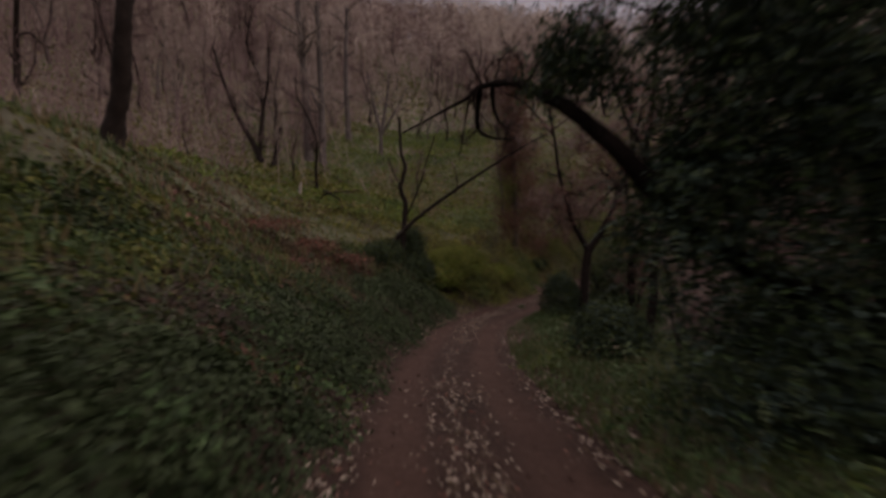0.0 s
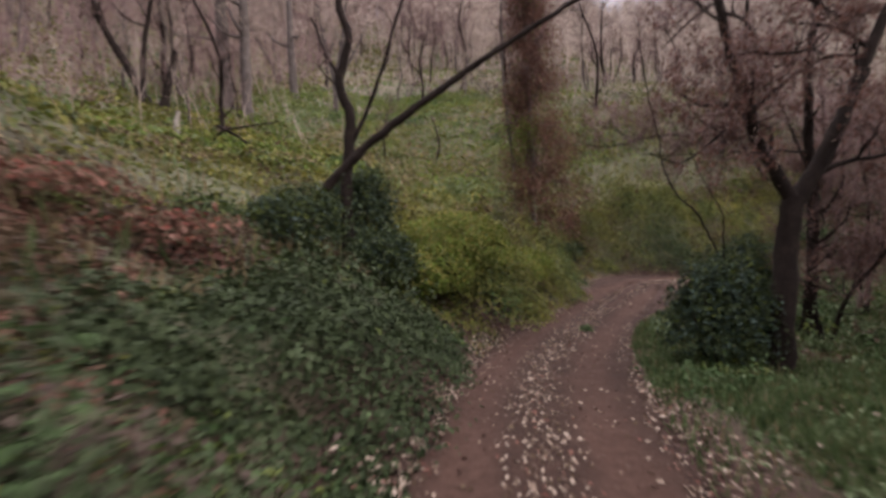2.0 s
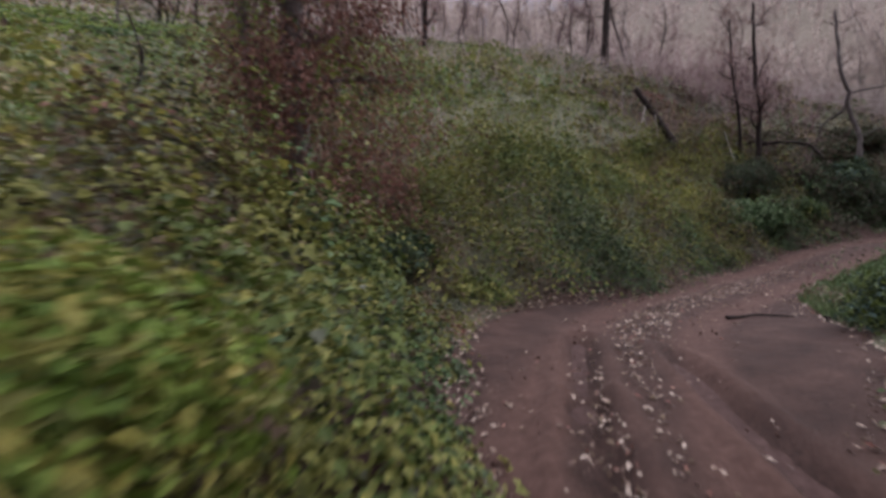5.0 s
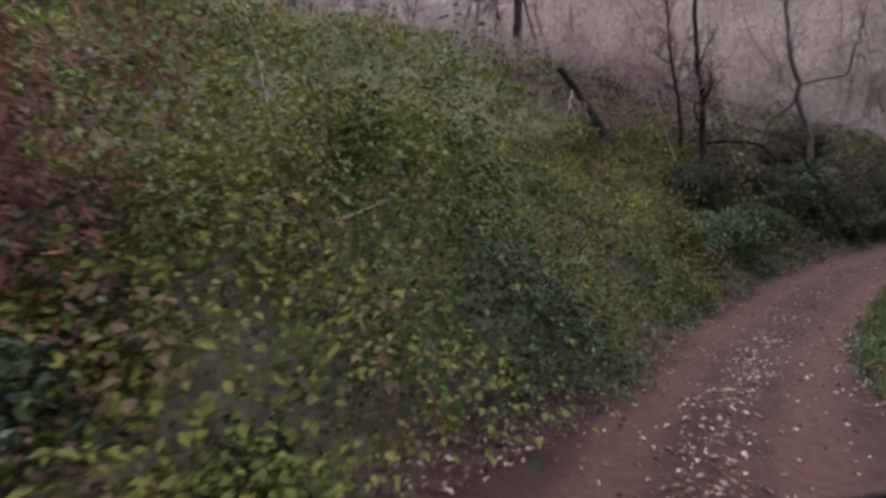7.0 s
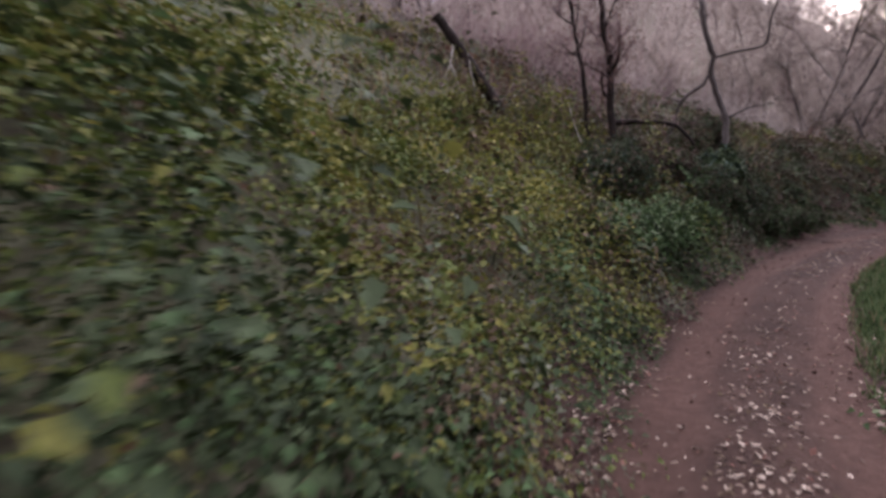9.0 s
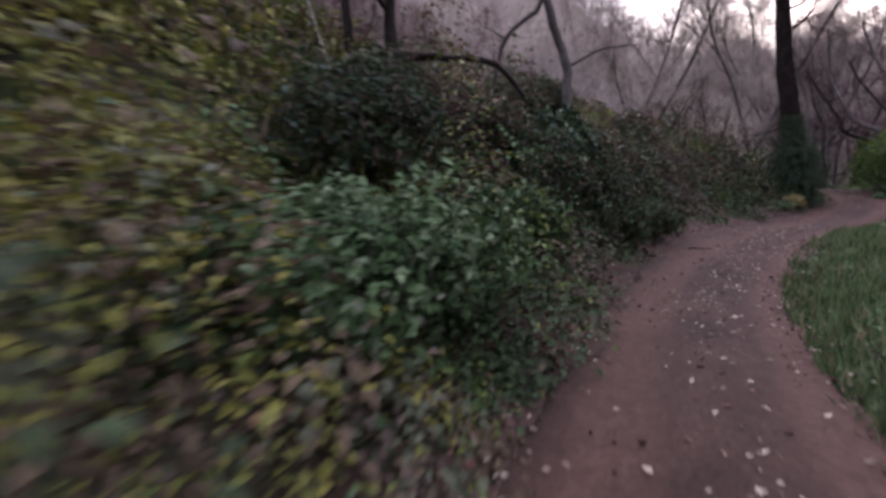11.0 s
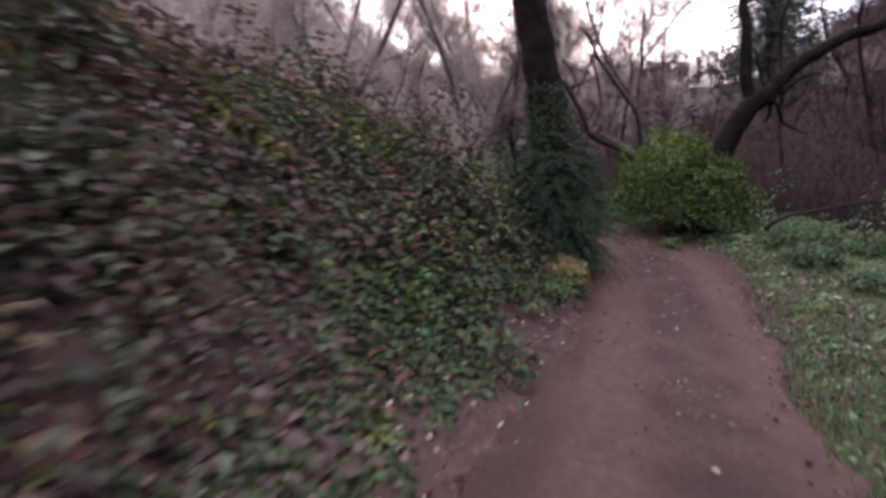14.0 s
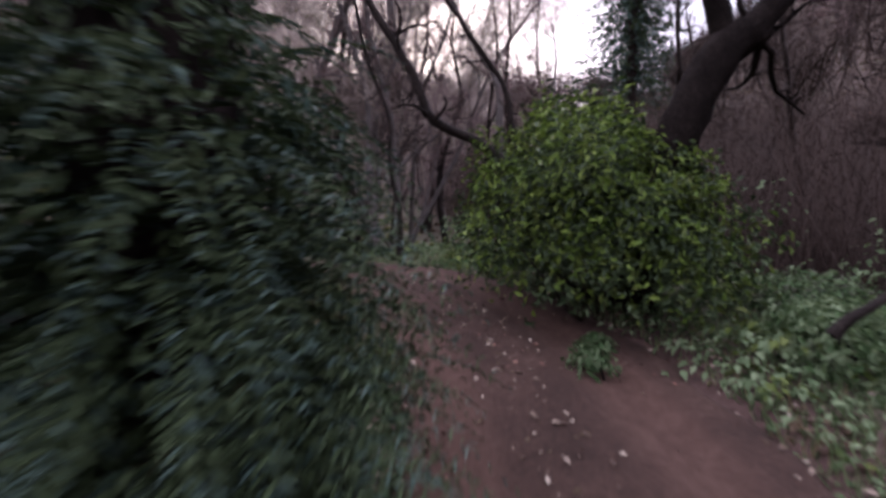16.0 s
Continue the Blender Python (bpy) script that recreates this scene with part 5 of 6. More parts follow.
def overhanging_tree():
    """The dark evergreen whose boughs arch over the start of the track."""
    rng = np.random.default_rng(72)
    base = place_on(4.9, 4.6)
    ob = thing("overhanging_tree", base, "dark evergreen tree arching low over the track", "tree")
    shape, twigs = Shape(), []
    lines = [([base, (4.8, 4.5, 0.5), (4.4, 4.4, 2.0), (4.6, 4.5, 4.5)], 0.26, 0.12, 7, 0.8),
             ([(4.7, 4.5, 0.3), (3.2, 4.4, 0.9), (2.4, 4.55, 1.5), (1.9, 4.8, 2.15), (1.5, 5.3, 2.62), (1.25, 6.1, 3.0), (1.1, 7.0, 3.28), (0.75, 8.4, 3.5), (0.54, 9.4, 3.48), (0.2, 9.6, 3.35), (-0.25, 9.9, 3.15), (-0.78, 10.3, 2.95)], 0.14, 0.02, 16, 0.7),
             ([(0.75, 8.4, 3.48), (0.72, 8.75, 2.95), (0.85, 9.2, 2.8), (1.25, 9.7, 2.75), (1.72, 10.6, 2.87)], 0.05, 0.015, 6, 0.5),
             ([(0.9, 7.8, 3.4), (1.0, 8.4, 3.1), (1.25, 9.2, 2.95), (1.5, 10.2, 3.1)], 0.04, 0.012, 5, 0.5),
             ([(0.6, 9.2, 3.45), (0.5, 9.3, 2.9), (0.42, 9.35, 2.4)], 0.02, 0.008, 3, 0.3),
             ([(4.4, 4.4, 1.8), (3.9, 5.6, 3.0), (3.2, 6.4, 3.9), (2.4, 6.8, 4.4)], 0.07, 0.015, 7, 0.8)]
    for pts, r0, r1, n, reach in lines:
        line = smooth_line(pts, 0.2)
        rad = np.linspace(r0, r1, len(line))
        shape.tube(line, rad, 8, rng, 0.08)
        fork_out(rng, shape, twigs, line, rad, n, reach, 1, begin=0.35)
    finish_tree(ob, shape, twigs, BARK_BLACK, TWIG_BROWN)
    blobs = [((4.15, 4.5, 1.4), (1.8, 1.3, 2.8), 15000), ((4.1, 4.3, -0.6), (1.75, 1.5, 1.6), 11000), ((2.75, 4.6, 4.3), (1.8, 1.0, 1.5), 9000), ((3.2, 4.7, 2.9), (1.25, 1.0, 1.4), 6000), ((1.6, 5.2, 3.0), (0.6, 0.6, 0.7), 1600), ((2.6, 4.6, 1.4), (0.7, 0.8, 1.3), 4000)]
    made = [blob_points(rng, n, radii, 0.3, 0.6, 3 + k) for k, (_, radii, n) in enumerate(blobs)]
    p = np.vstack([q + np.array(c) for (q, _), (c, _, _) in zip(made, blobs)])
    w = np.vstack([q for _, q in made])
    p[:, 2] -= 0.25 * rng.random(len(p))
    keep_leaf = (p[:, 2] > height(p[:, 0], p[:, 1]) + 0.05) & (p[:, 1] < 6.4)
    p, w = p[keep_leaf], w[keep_leaf]
    me = leaves("leafage", p - np.array(base), w + rng.normal(0, 0.6, p.shape), rng.uniform(0.06, 0.13, len(p)), [LEAF_DARK, LEAF_BLUE, LEAF_COOL], choose(rng, np.tile([1.0, 0.8, 0.35], (len(p), 1))), 0.4, rng)
    part_mesh("leafage", me, ob, "dark dense leaves")
    pick = rng.integers(0, len(p), 420)
    sprays(rng, ob, p[pick], w[pick] + rng.normal(0, 0.3, (420, 3)), 0.5, 0.12, [LEAF_BLUE, LEAF_SAGE], 0.6, 0.6, 9, 0.3)


overhanging_tree()


def ivy_tree():
    """The big trunk at the crest, wrapped in ivy and hanging evergreen sprays."""
    rng = np.random.default_rng(73)
    base = place_on(38.75, 29.6)
    ob = thing("ivy_clad_tree", base, "big dark trunk wrapped in ivy beside the track", "tree")
    line = smooth_line([base, (38.78, 29.6, -1.10), (38.82, 29.65, -0.32), (38.95, 29.82, 0.88), (39.03, 29.94, 1.68), (39.2, 30.12, 3.10), (39.4, 30.3, 6.00), (39.5, 30.4, 9.50)], 0.2)
    rad = np.interp(np.arange(len(line)), [0, 4, 12, len(line) - 1], [0.5, 0.36, 0.31, 0.18])
    shape, twigs = Shape(), []
    shape.tube(line, rad, 12, rng, 0.06)
    fork_out(rng, shape, twigs, line, rad, 12, 2.0, 2, begin=0.5)
    finish_tree(ob, shape, twigs, BARK_BLACK, TWIG)
    n = 9000
    u = rng.random(n) ** 1.1 * 0.25
    f = u * (len(line) - 1.01)
    k = f.astype(int)
    on = line[k] + (line[k + 1] - line[k]) * (f - k)[:, None]
    ang = rng.uniform(0, 2 * np.pi, n)
    puff = np.interp(u, [0, 0.06, 0.12, 0.17, 0.25], [0.5, 0.62, 0.5, 0.14, 0.01]) * (0.15 + 1.3 * vnoise(ang * 1.4, u * 45, 1.0, 2))
    r = rad[k] + puff * rng.random(n) ** 0.7
    out = np.stack([np.cos(ang), np.sin(ang), np.zeros(n)], 1)
    p = on + out * r[:, None] + rng.normal(0, 0.04, (n, 3))
    p[:, 2] = np.maximum(p[:, 2], height(p[:, 0], p[:, 1]) + 0.03)
    me = leaves("ivy", p - np.array(base), out + rng.normal(0, 0.5, (n, 3)) + [0, 0, 0.3], rng.uniform(0.04, 0.075, n), [LEAF_DARK, LEAF_BLUE], (rng.random(n) > 0.85).astype(int), 0.45, rng)
    part_mesh("ivy", me, ob, "dark glossy ivy")
    m = 720
    u = rng.uniform(0.01, 0.16, m)
    k = (u * (len(line) - 1)).astype(int)
    ang = rng.uniform(0, 2 * np.pi, m)
    out = np.stack([np.cos(ang), np.sin(ang), rng.normal(0.25, 0.3, m)], 1)
    sprays(rng, ob, line[k] + out * rad[k][:, None] * 1.2, out, np.interp(u, [0, 0.1, 0.2], [0.95, 0.8, 0.3]), 0.1, [LEAF_BLUE, LEAF_DARK], 0.3, 0.6, 19, 0.18)


ivy_tree()

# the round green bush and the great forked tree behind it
# its sunlit top and darker base are put into the leaf colours
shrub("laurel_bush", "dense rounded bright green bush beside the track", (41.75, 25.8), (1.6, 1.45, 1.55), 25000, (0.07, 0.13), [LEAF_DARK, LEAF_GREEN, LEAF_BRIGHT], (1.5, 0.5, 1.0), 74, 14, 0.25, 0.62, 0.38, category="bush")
built_tree("great_forked_tree", "massive dark leaning tree forking behind the bush", [
    (ground_under([(41.7, 25.4, -2.10), (41.3, 25.25, -0.54), (41.21, 25.06, 0.15), (41.2, 24.71, 0.76), (41.16, 24.42, 1.01)]), 0.27, 0.22),
    ([(41.18, 24.55, 0.80), (41.26, 24.73, 1.49), (41.33, 24.72, 2.36), (41.41, 24.78, 3.40), (41.5, 24.9, 5.50)], 0.135, 0.08),
    ([(41.18, 24.6, 0.80), (41.15, 24.3, 1.08), (41.11, 23.99, 1.44), (41.06, 23.51, 1.86), (40.95, 22.74, 2.28), (40.8, 21.78, 2.62), (40.67, 20.81, 3.2), (40.5, 19.5, 4.15)], 0.165, 0.085),
    ([(41.16, 24.45, 0.95), (41.13, 24.22, 1.0), (41.12, 24.12, 1.05)], 0.14, 0.09)], BARK_BLACK, TWIG_BROWN, 75, 5, 1.5, begin=0.6, bare=True)
built_tree("fallen_branch", "long bare branch fallen across the grassy verge", [([(39.3, 25.4, -1.85), (39.23, 25.14, -1.63), (39.18, 24.55, -1.49), (39.12, 23.82, -1.34), (39.05, 23.01, -1.27), (39.0, 21.5, -1.10)], 0.035, 0.015)], BARK_DARK, TWIG_BROWN, 76, 2, 0.5, 1, category="branch")

built_tree("fallen_stick", "dark broken stick lying on the dirt track", [([(11.5, 29.2, -4.13), (11.95, 29.0, -4.10), (12.5, 28.7, -4.12)], 0.025, 0.014)], BARK_DARK, TWIG, 63, 1, 0.2, 1, category="stick")
built_tree("fallen_stick", "dark broken stick lying on the dirt track", [([(12.6, 28.3, -4.05), (12.95, 28.1, -4.0), (13.5, 27.95, -4.05)], 0.03, 0.015)], BARK_DARK, TWIG, 64, 1, 0.2, 1, category="stick")
built_tree("fallen_stick", "thin dark stick lying on the dirt track", [([(27.8, 32.62, -3.32), (27.87, 32.45, -3.30), (27.94, 32.22, -3.31)], 0.014, 0.008)], BARK_DARK, TWIG, 65, 0, 0.2, 1, category="stick")

built_tree("crooked_tree", "dark crooked tree leaning behind the green bush", [
    (ground_under([(44.2, 25.3, -1.10), (44.4, 25.6, -0.40), (44.66, 26.2, 0.22), (44.9, 27.02, 0.64), (45.02, 27.3, 1.28), (45.19, 27.74, 2.13), (45.31, 28.06, 2.64), (45.5, 28.6, 3.70)]), 0.12, 0.05),
    ([(44.95, 27.1, 0.70), (44.75, 27.4, 0.85), (44.6, 27.7, 0.80)], 0.04, 0.015)], BARK_DARK, TWIG_BROWN, 66, 7, 1.1, begin=0.45)
built_tree("crooked_tree", "dark crooked tree leaning behind the green bush", [
    (ground_under([(45.3, 25.2, -0.90), (45.39, 25.45, 1.09), (45.51, 25.71, 1.79), (45.67, 26.15, 2.45), (45.82, 26.55, 3.10), (46, 27, 4.10)]), 0.08, 0.03)], BARK_DARK, TWIG_BROWN, 67, 6, 0.9, begin=0.3)
built_tree("crooked_tree", "small dark many-branched tree beside the grassy path", [
    (ground_under([(46.8, 27.3, -1.00), (46.83, 27.5, 0.10), (46.88, 27.5, 1.02), (47.04, 27.9, 2.14), (47.1, 28.2, 3.50)]), 0.07, 0.03),
    ([(46.85, 27.5, -0.10), (47.3, 27.1, 0.60), (47.6, 26.6, 1.10)], 0.045, 0.015)], BARK_DARK, TWIG_BROWN, 68, 7, 0.8, begin=0.3)

# trees past the crest
MID = "trees past the crest"
built_tree("crest_tree", "bare grey tree with crooked limbs past the crest", [(ground_under([(50.87, 27.41, -0.95), (50.98, 27.47, 0.37), (51.13, 27.52, 2.34), (51.3, 27.82, 3.65), (51.54, 28.27, 5.29), (51.7, 28.5, 7.50)]), 0.14, 0.05)], BARK_GREY, TWIG, 77, 10, 1.6, group=MID)
built_tree("crest_tree", "bare grey tree with crooked limbs past the crest", [(ground_under([(50.68, 26.7, -1.03), (50.8, 26.76, 0.37), (50.95, 26.89, 2.01), (51.24, 27.41, 4.31), (51.4, 27.7, 6.50)]), 0.13, 0.05), ([(50.8, 26.76, 0.37), (50.6, 25.9, 1.10), (50.4, 25.1, 1.70)], 0.06, 0.02)], BARK_GREY, TWIG, 78, 9, 1.5, group=MID)
built_tree("crest_tree", "leaning broken tree among the bare trees", [(ground_under([(49.9, 23.5, 0.10), (50.17, 24.2, 1.00), (50.58, 25.54, 1.77), (50.78, 26.08, 2.67), (51.05, 26.7, 4.15), (51.16, 26.84, 5.30), (51.2, 27, 7.00)]), 0.17, 0.07), ([(50.11, 23.8, 0.80), (50.21, 23.85, 2.84), (50.45, 24.47, 3.99), (50.71, 25.09, 5.30), (50.9, 25.6, 7.00)], 0.12, 0.05)], BARK_GREY, TWIG, 79, 8, 1.5, group=MID)
built_tree("crest_tree", "slender upright bare tree past the crest", [(ground_under([(50.0, 23.3, -0.10), (50.11, 23.62, 2.34), (50.2, 23.51, 3.99), (50.27, 23.41, 6.30)]), 0.07, 0.03)], BARK_DARK, TWIG, 80, 9, 1.0, group=MID)


def conifer(x, y, tall, seed, name="conifer", label="tall dark spruce standing against the sky"):
    rng = np.random.default_rng(seed)
    base = place_on(x, y)
    ob = thing(name, base, label, "tree", "conifers")
    shape = Shape()
    line = np.array([base, (x, y, base[2] + tall * 0.5), (x, y, base[2] + tall)])
    shape.tube(line, [tall * 0.018, tall * 0.011, 0.02], 8)
    pos, al = [], []
    for h in np.arange(tall * 0.08, tall * 0.99, tall * 0.036):
        reach = (tall - h) * 0.24 + 0.15
        for ang in np.arange(0, 6.28, 0.7) + rng.random() * 2:
            w = np.array([math.cos(ang), math.sin(ang), 0.12])
            ln = reach * rng.uniform(0.6, 1.1)
            u = np.linspace(0.05, 1, 13)[:, None]
            br = np.array([x, y, base[2] + h]) + w * ln * u + np.array([0, 0, -0.28]) * ln * u**2
            shape.tube(br[::6], [0.04, 0.025, 0.01], 3)
            for q in br:
                for _ in range(3):
                    pos.append(q)
                    al.append(unit(w * 0.6 + rng.normal(0, 0.5, 3) + [0, 0, -0.35]))
    pos, al = np.array(pos), np.array(al)
    finish_tree(ob, shape, [], BARK_DARK, TWIG)
    me = leaves("needles", pos - np.array(base), rng.standard_normal((len(pos), 3)), rng.uniform(0.35, 0.7, len(pos)), [LEAF_BLUE, LEAF_DARK], (rng.random(len(pos)) > 0.5).astype(int), 0.22, rng, 0.1, al)
    part_mesh("needles", me, ob, "drooping dark needles")


conifer(70.5, 4.9, 26, 81)
conifer(74.5, 1.8, 23, 82)

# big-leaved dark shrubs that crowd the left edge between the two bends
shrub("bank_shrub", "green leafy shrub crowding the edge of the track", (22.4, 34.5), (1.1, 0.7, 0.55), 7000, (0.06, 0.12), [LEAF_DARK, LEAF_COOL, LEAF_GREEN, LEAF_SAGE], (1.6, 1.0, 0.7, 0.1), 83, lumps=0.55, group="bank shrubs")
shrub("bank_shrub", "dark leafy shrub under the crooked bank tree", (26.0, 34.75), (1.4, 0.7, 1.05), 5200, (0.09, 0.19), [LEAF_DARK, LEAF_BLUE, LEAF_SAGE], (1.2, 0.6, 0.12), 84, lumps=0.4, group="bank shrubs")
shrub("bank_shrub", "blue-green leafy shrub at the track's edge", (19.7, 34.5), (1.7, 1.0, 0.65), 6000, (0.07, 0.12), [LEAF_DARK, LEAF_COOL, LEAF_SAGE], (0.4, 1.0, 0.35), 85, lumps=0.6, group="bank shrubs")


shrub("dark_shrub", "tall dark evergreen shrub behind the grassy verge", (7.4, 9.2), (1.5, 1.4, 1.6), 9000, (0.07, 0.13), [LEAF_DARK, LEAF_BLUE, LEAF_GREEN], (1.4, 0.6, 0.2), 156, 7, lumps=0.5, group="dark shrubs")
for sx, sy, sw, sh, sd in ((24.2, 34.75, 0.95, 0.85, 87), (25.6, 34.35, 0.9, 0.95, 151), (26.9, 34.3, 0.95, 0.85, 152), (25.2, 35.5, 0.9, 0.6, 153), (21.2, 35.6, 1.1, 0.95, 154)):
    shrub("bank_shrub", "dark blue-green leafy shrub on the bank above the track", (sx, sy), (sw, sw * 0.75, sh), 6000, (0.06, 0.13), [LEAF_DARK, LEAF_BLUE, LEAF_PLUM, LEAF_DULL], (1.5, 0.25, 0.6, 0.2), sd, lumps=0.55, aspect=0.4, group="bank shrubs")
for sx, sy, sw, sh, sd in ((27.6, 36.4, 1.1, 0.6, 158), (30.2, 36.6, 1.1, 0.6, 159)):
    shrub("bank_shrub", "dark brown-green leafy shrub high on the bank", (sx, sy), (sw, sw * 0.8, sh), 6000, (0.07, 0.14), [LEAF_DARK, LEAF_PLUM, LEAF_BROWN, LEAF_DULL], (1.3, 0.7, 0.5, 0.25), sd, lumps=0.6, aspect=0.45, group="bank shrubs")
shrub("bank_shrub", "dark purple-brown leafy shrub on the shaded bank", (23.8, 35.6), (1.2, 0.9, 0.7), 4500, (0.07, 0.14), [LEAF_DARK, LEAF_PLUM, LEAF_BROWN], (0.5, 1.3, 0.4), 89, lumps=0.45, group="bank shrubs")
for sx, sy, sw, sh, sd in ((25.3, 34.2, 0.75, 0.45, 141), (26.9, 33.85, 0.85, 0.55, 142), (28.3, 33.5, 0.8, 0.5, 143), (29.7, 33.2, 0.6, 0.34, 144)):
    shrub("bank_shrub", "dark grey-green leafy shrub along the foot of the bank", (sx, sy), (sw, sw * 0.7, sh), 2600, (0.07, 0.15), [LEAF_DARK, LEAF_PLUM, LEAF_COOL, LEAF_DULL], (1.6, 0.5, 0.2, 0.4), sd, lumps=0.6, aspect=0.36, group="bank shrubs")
for rx, ry, rw, rd in ((-6.0, 15.6, 1.3, 146), (-4.7, 16.6, 1.25, 147), (-3.6, 17.2, 0.9, 148)):
    shrub("red_creeper", "patch of low creeper turned autumn red on the bank", (rx, ry), (rw, rw * 0.9, 0.3), 1300, (0.07, 0.13), [LEAF_BROWN, LEAF_RUST, LEAF_RED], (1.0, 0.7, 0.25), rd, 3, 0.2, 0.7, 0.6, category="creeper", group="red creepers")


def maple_leaf_mesh():
    """One five-lobed leaf, slightly cupped."""
    ring = []
    for ang, r in ((-90, 0.25), (-50, 0.5), (-10, 0.72), (15, 0.45), (42, 0.92), (66, 0.5), (90, 1.05), (114, 0.5), (138, 0.92), (165, 0.45), (190, 0.72), (230, 0.5)):
        c, s = math.cos(math.radians(ang)), math.sin(math.radians(ang))
        ring.append((r * c * 0.5, r * s * 0.5 + 0.1, -0.12 * r * r))
    v = np.array([(0, 0.1, 0.0), *ring])
    n = len(ring)
    return mesh_from("leaf", v, [(0, 1 + i, 1 + (i + 1) % n) for i in range(n)], [LEAF_BRIGHT])


def maple_seedlings():
    leaf = maple_leaf_mesh()
    rng = np.random.default_rng(301)
    for x, y, tall in ((10.1, 31.95, 0.55), (10.35, 32.6, 0.6), (9.7, 32.25, 0.45), (16.0, 35.2, 0.7), (15.6, 34.5, 0.5)):
        base = place_on(x, y, 0.05)
        ob = thing("maple_seedling", base, "young maple with large yellow-green leaves on the bank", "seedling", "maple seedlings")
        stem = Shape()
        line = bough(rng, (0, 0, 0), (0.1, -0.1, 1), tall, 0, 0.08)
        stem.tube(line, np.linspace(0.012, 0.005, len(line)), 5)
        part_mesh("stem", stem.mesh("stem", BARK_DARK), ob)
        for k in range(15):
            ang = rng.uniform(0, 6.28)
            out = np.array([math.cos(ang), math.sin(ang), 0.3])
            p = line[rng.integers(3, len(line))] + out * rng.uniform(0.06, 0.22)
            lf = part_mesh("leaf", leaf, ob)
            lf.matrix_local = Matrix.Translation(p) @ Matrix.Rotation(ang - 1.57, 4, "Z") @ Matrix.Rotation(rng.uniform(-0.7, 0.1), 4, "X") @ Matrix.Rotation(rng.normal(0, 0.25), 4, "Y") @ Matrix.Scale(rng.uniform(0.13, 0.22), 4)


maple_seedlings()
shrub("dark_shrub", "dark ivy mound under the withered tree", (6.3, 31.4), (0.7, 0.6, 0.5), 2600, (0.06, 0.11), [LEAF_DARK, LEAF_BLUE, LEAF_COOL], (1.4, 0.4, 0.15), 305, 3, group="dark shrubs")
shrub("golden_plant", "low golden-yellow leafy plant at the foot of the bank", (37.35, 29.75), (0.5, 0.4, 0.32), 900, (0.05, 0.09), [LEAF_YELLOW, LEAF_RUST, GRASS_DRY], (0.7, 0.6, 0.9), 88, 3, 0.4, 0.4, category="plant")
shrub("sage_herb", "small grey-green herb at the foot of the bank", (36.7, 30.1), (0.4, 0.35, 0.22), 420, (0.06, 0.1), [LEAF_SAGE, LEAF_COOL], (1.0, 0.5), 90, 2, 0.3, 0.12, 0.4, category="herb")
shrub("sage_herb", "mound of grey-green herbs on the grassy verge", (39.5, 24.7), (0.95, 0.7, 0.4), 2200, (0.06, 0.11), [LEAF_SAGE, LEAF_COOL, GRASS], (1.0, 0.5, 0.5), 91, 3, 0.3, 0.15, 0.4, category="herb")
for hx, hy, hw, hh, hseed in ((38.2, 25.3, 0.6, 0.28, 161), (40.6, 24.0, 0.8, 0.38, 162), (36.6, 25.5, 0.5, 0.22, 163), (38.6, 24.0, 0.7, 0.3, 164), (34.6, 26.2, 0.5, 0.2, 165)):
    shrub("sage_herb", "low mound of grey-green herbs on the grassy verge", (hx, hy), (hw, hw * 0.8, hh), 1500, (0.05, 0.1), [LEAF_COOL, LEAF_SAGE, LEAF_DULL], (0.9, 0.6, 0.5), hseed, 3, 0.3, 0.15, 0.4, category="herb", group="herb mounds")
for wx, wy, ws, wseed in ((3.75, 22.0, 0.2, 96), (40.2, 26.8, 0.24, 97), (40.6, 26.5, 0.18, 98)):
    shrub("weed_tuft", "small green weed tuft growing on the dirt track", (wx, wy), (ws, ws, ws * 0.8), 260, (0.05, 0.1), [LEAF_COOL, LEAF_SAGE], (1.0, 0.7), wseed, 2, 0.2, 0.1, 0.35, stand=0.08, category="weed", group="weeds on the track")


# ---------------------------------------------------------------- woods round about
def spruce_gap(x, y):
    """The open lane between the crest and the two spruces."""
    return np.abs(np.arctan2(y - 27.5, x - 38.0) + 0.60) < 0.13


def wood_templates():
    out = []
    for s in range(10):
        rng = np.random.default_rng(200 + s)
        tall = (7, 9, 11, 8, 12, 6, 10, 7, 9, 6)[s]
        ob = thing("woodland_tree", (0, 0, 0), "bare grey-brown woodland tree with fine twigs", "tree", "woodland trees")
        shape, twigs = Shape(), []
        for pts, r0, r1 in wild_tree(rng, tall, tall * 0.013 + 0.02, 1 + (s % 3 == 1) + (s == 5)):
            line = smooth_line(pts, 0.8)
            rad = np.linspace(r0, r1, len(line))
            shape.tube(line, rad, 6, rng, 0.05)
            fork_out(rng, shape, twigs, line, rad, 14, tall * 0.2, 2, 0.85, 0.35, 0.2)
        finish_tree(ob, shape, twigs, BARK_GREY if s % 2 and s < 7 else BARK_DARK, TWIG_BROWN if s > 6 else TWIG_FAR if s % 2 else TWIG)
        out.append(ob)
    return out


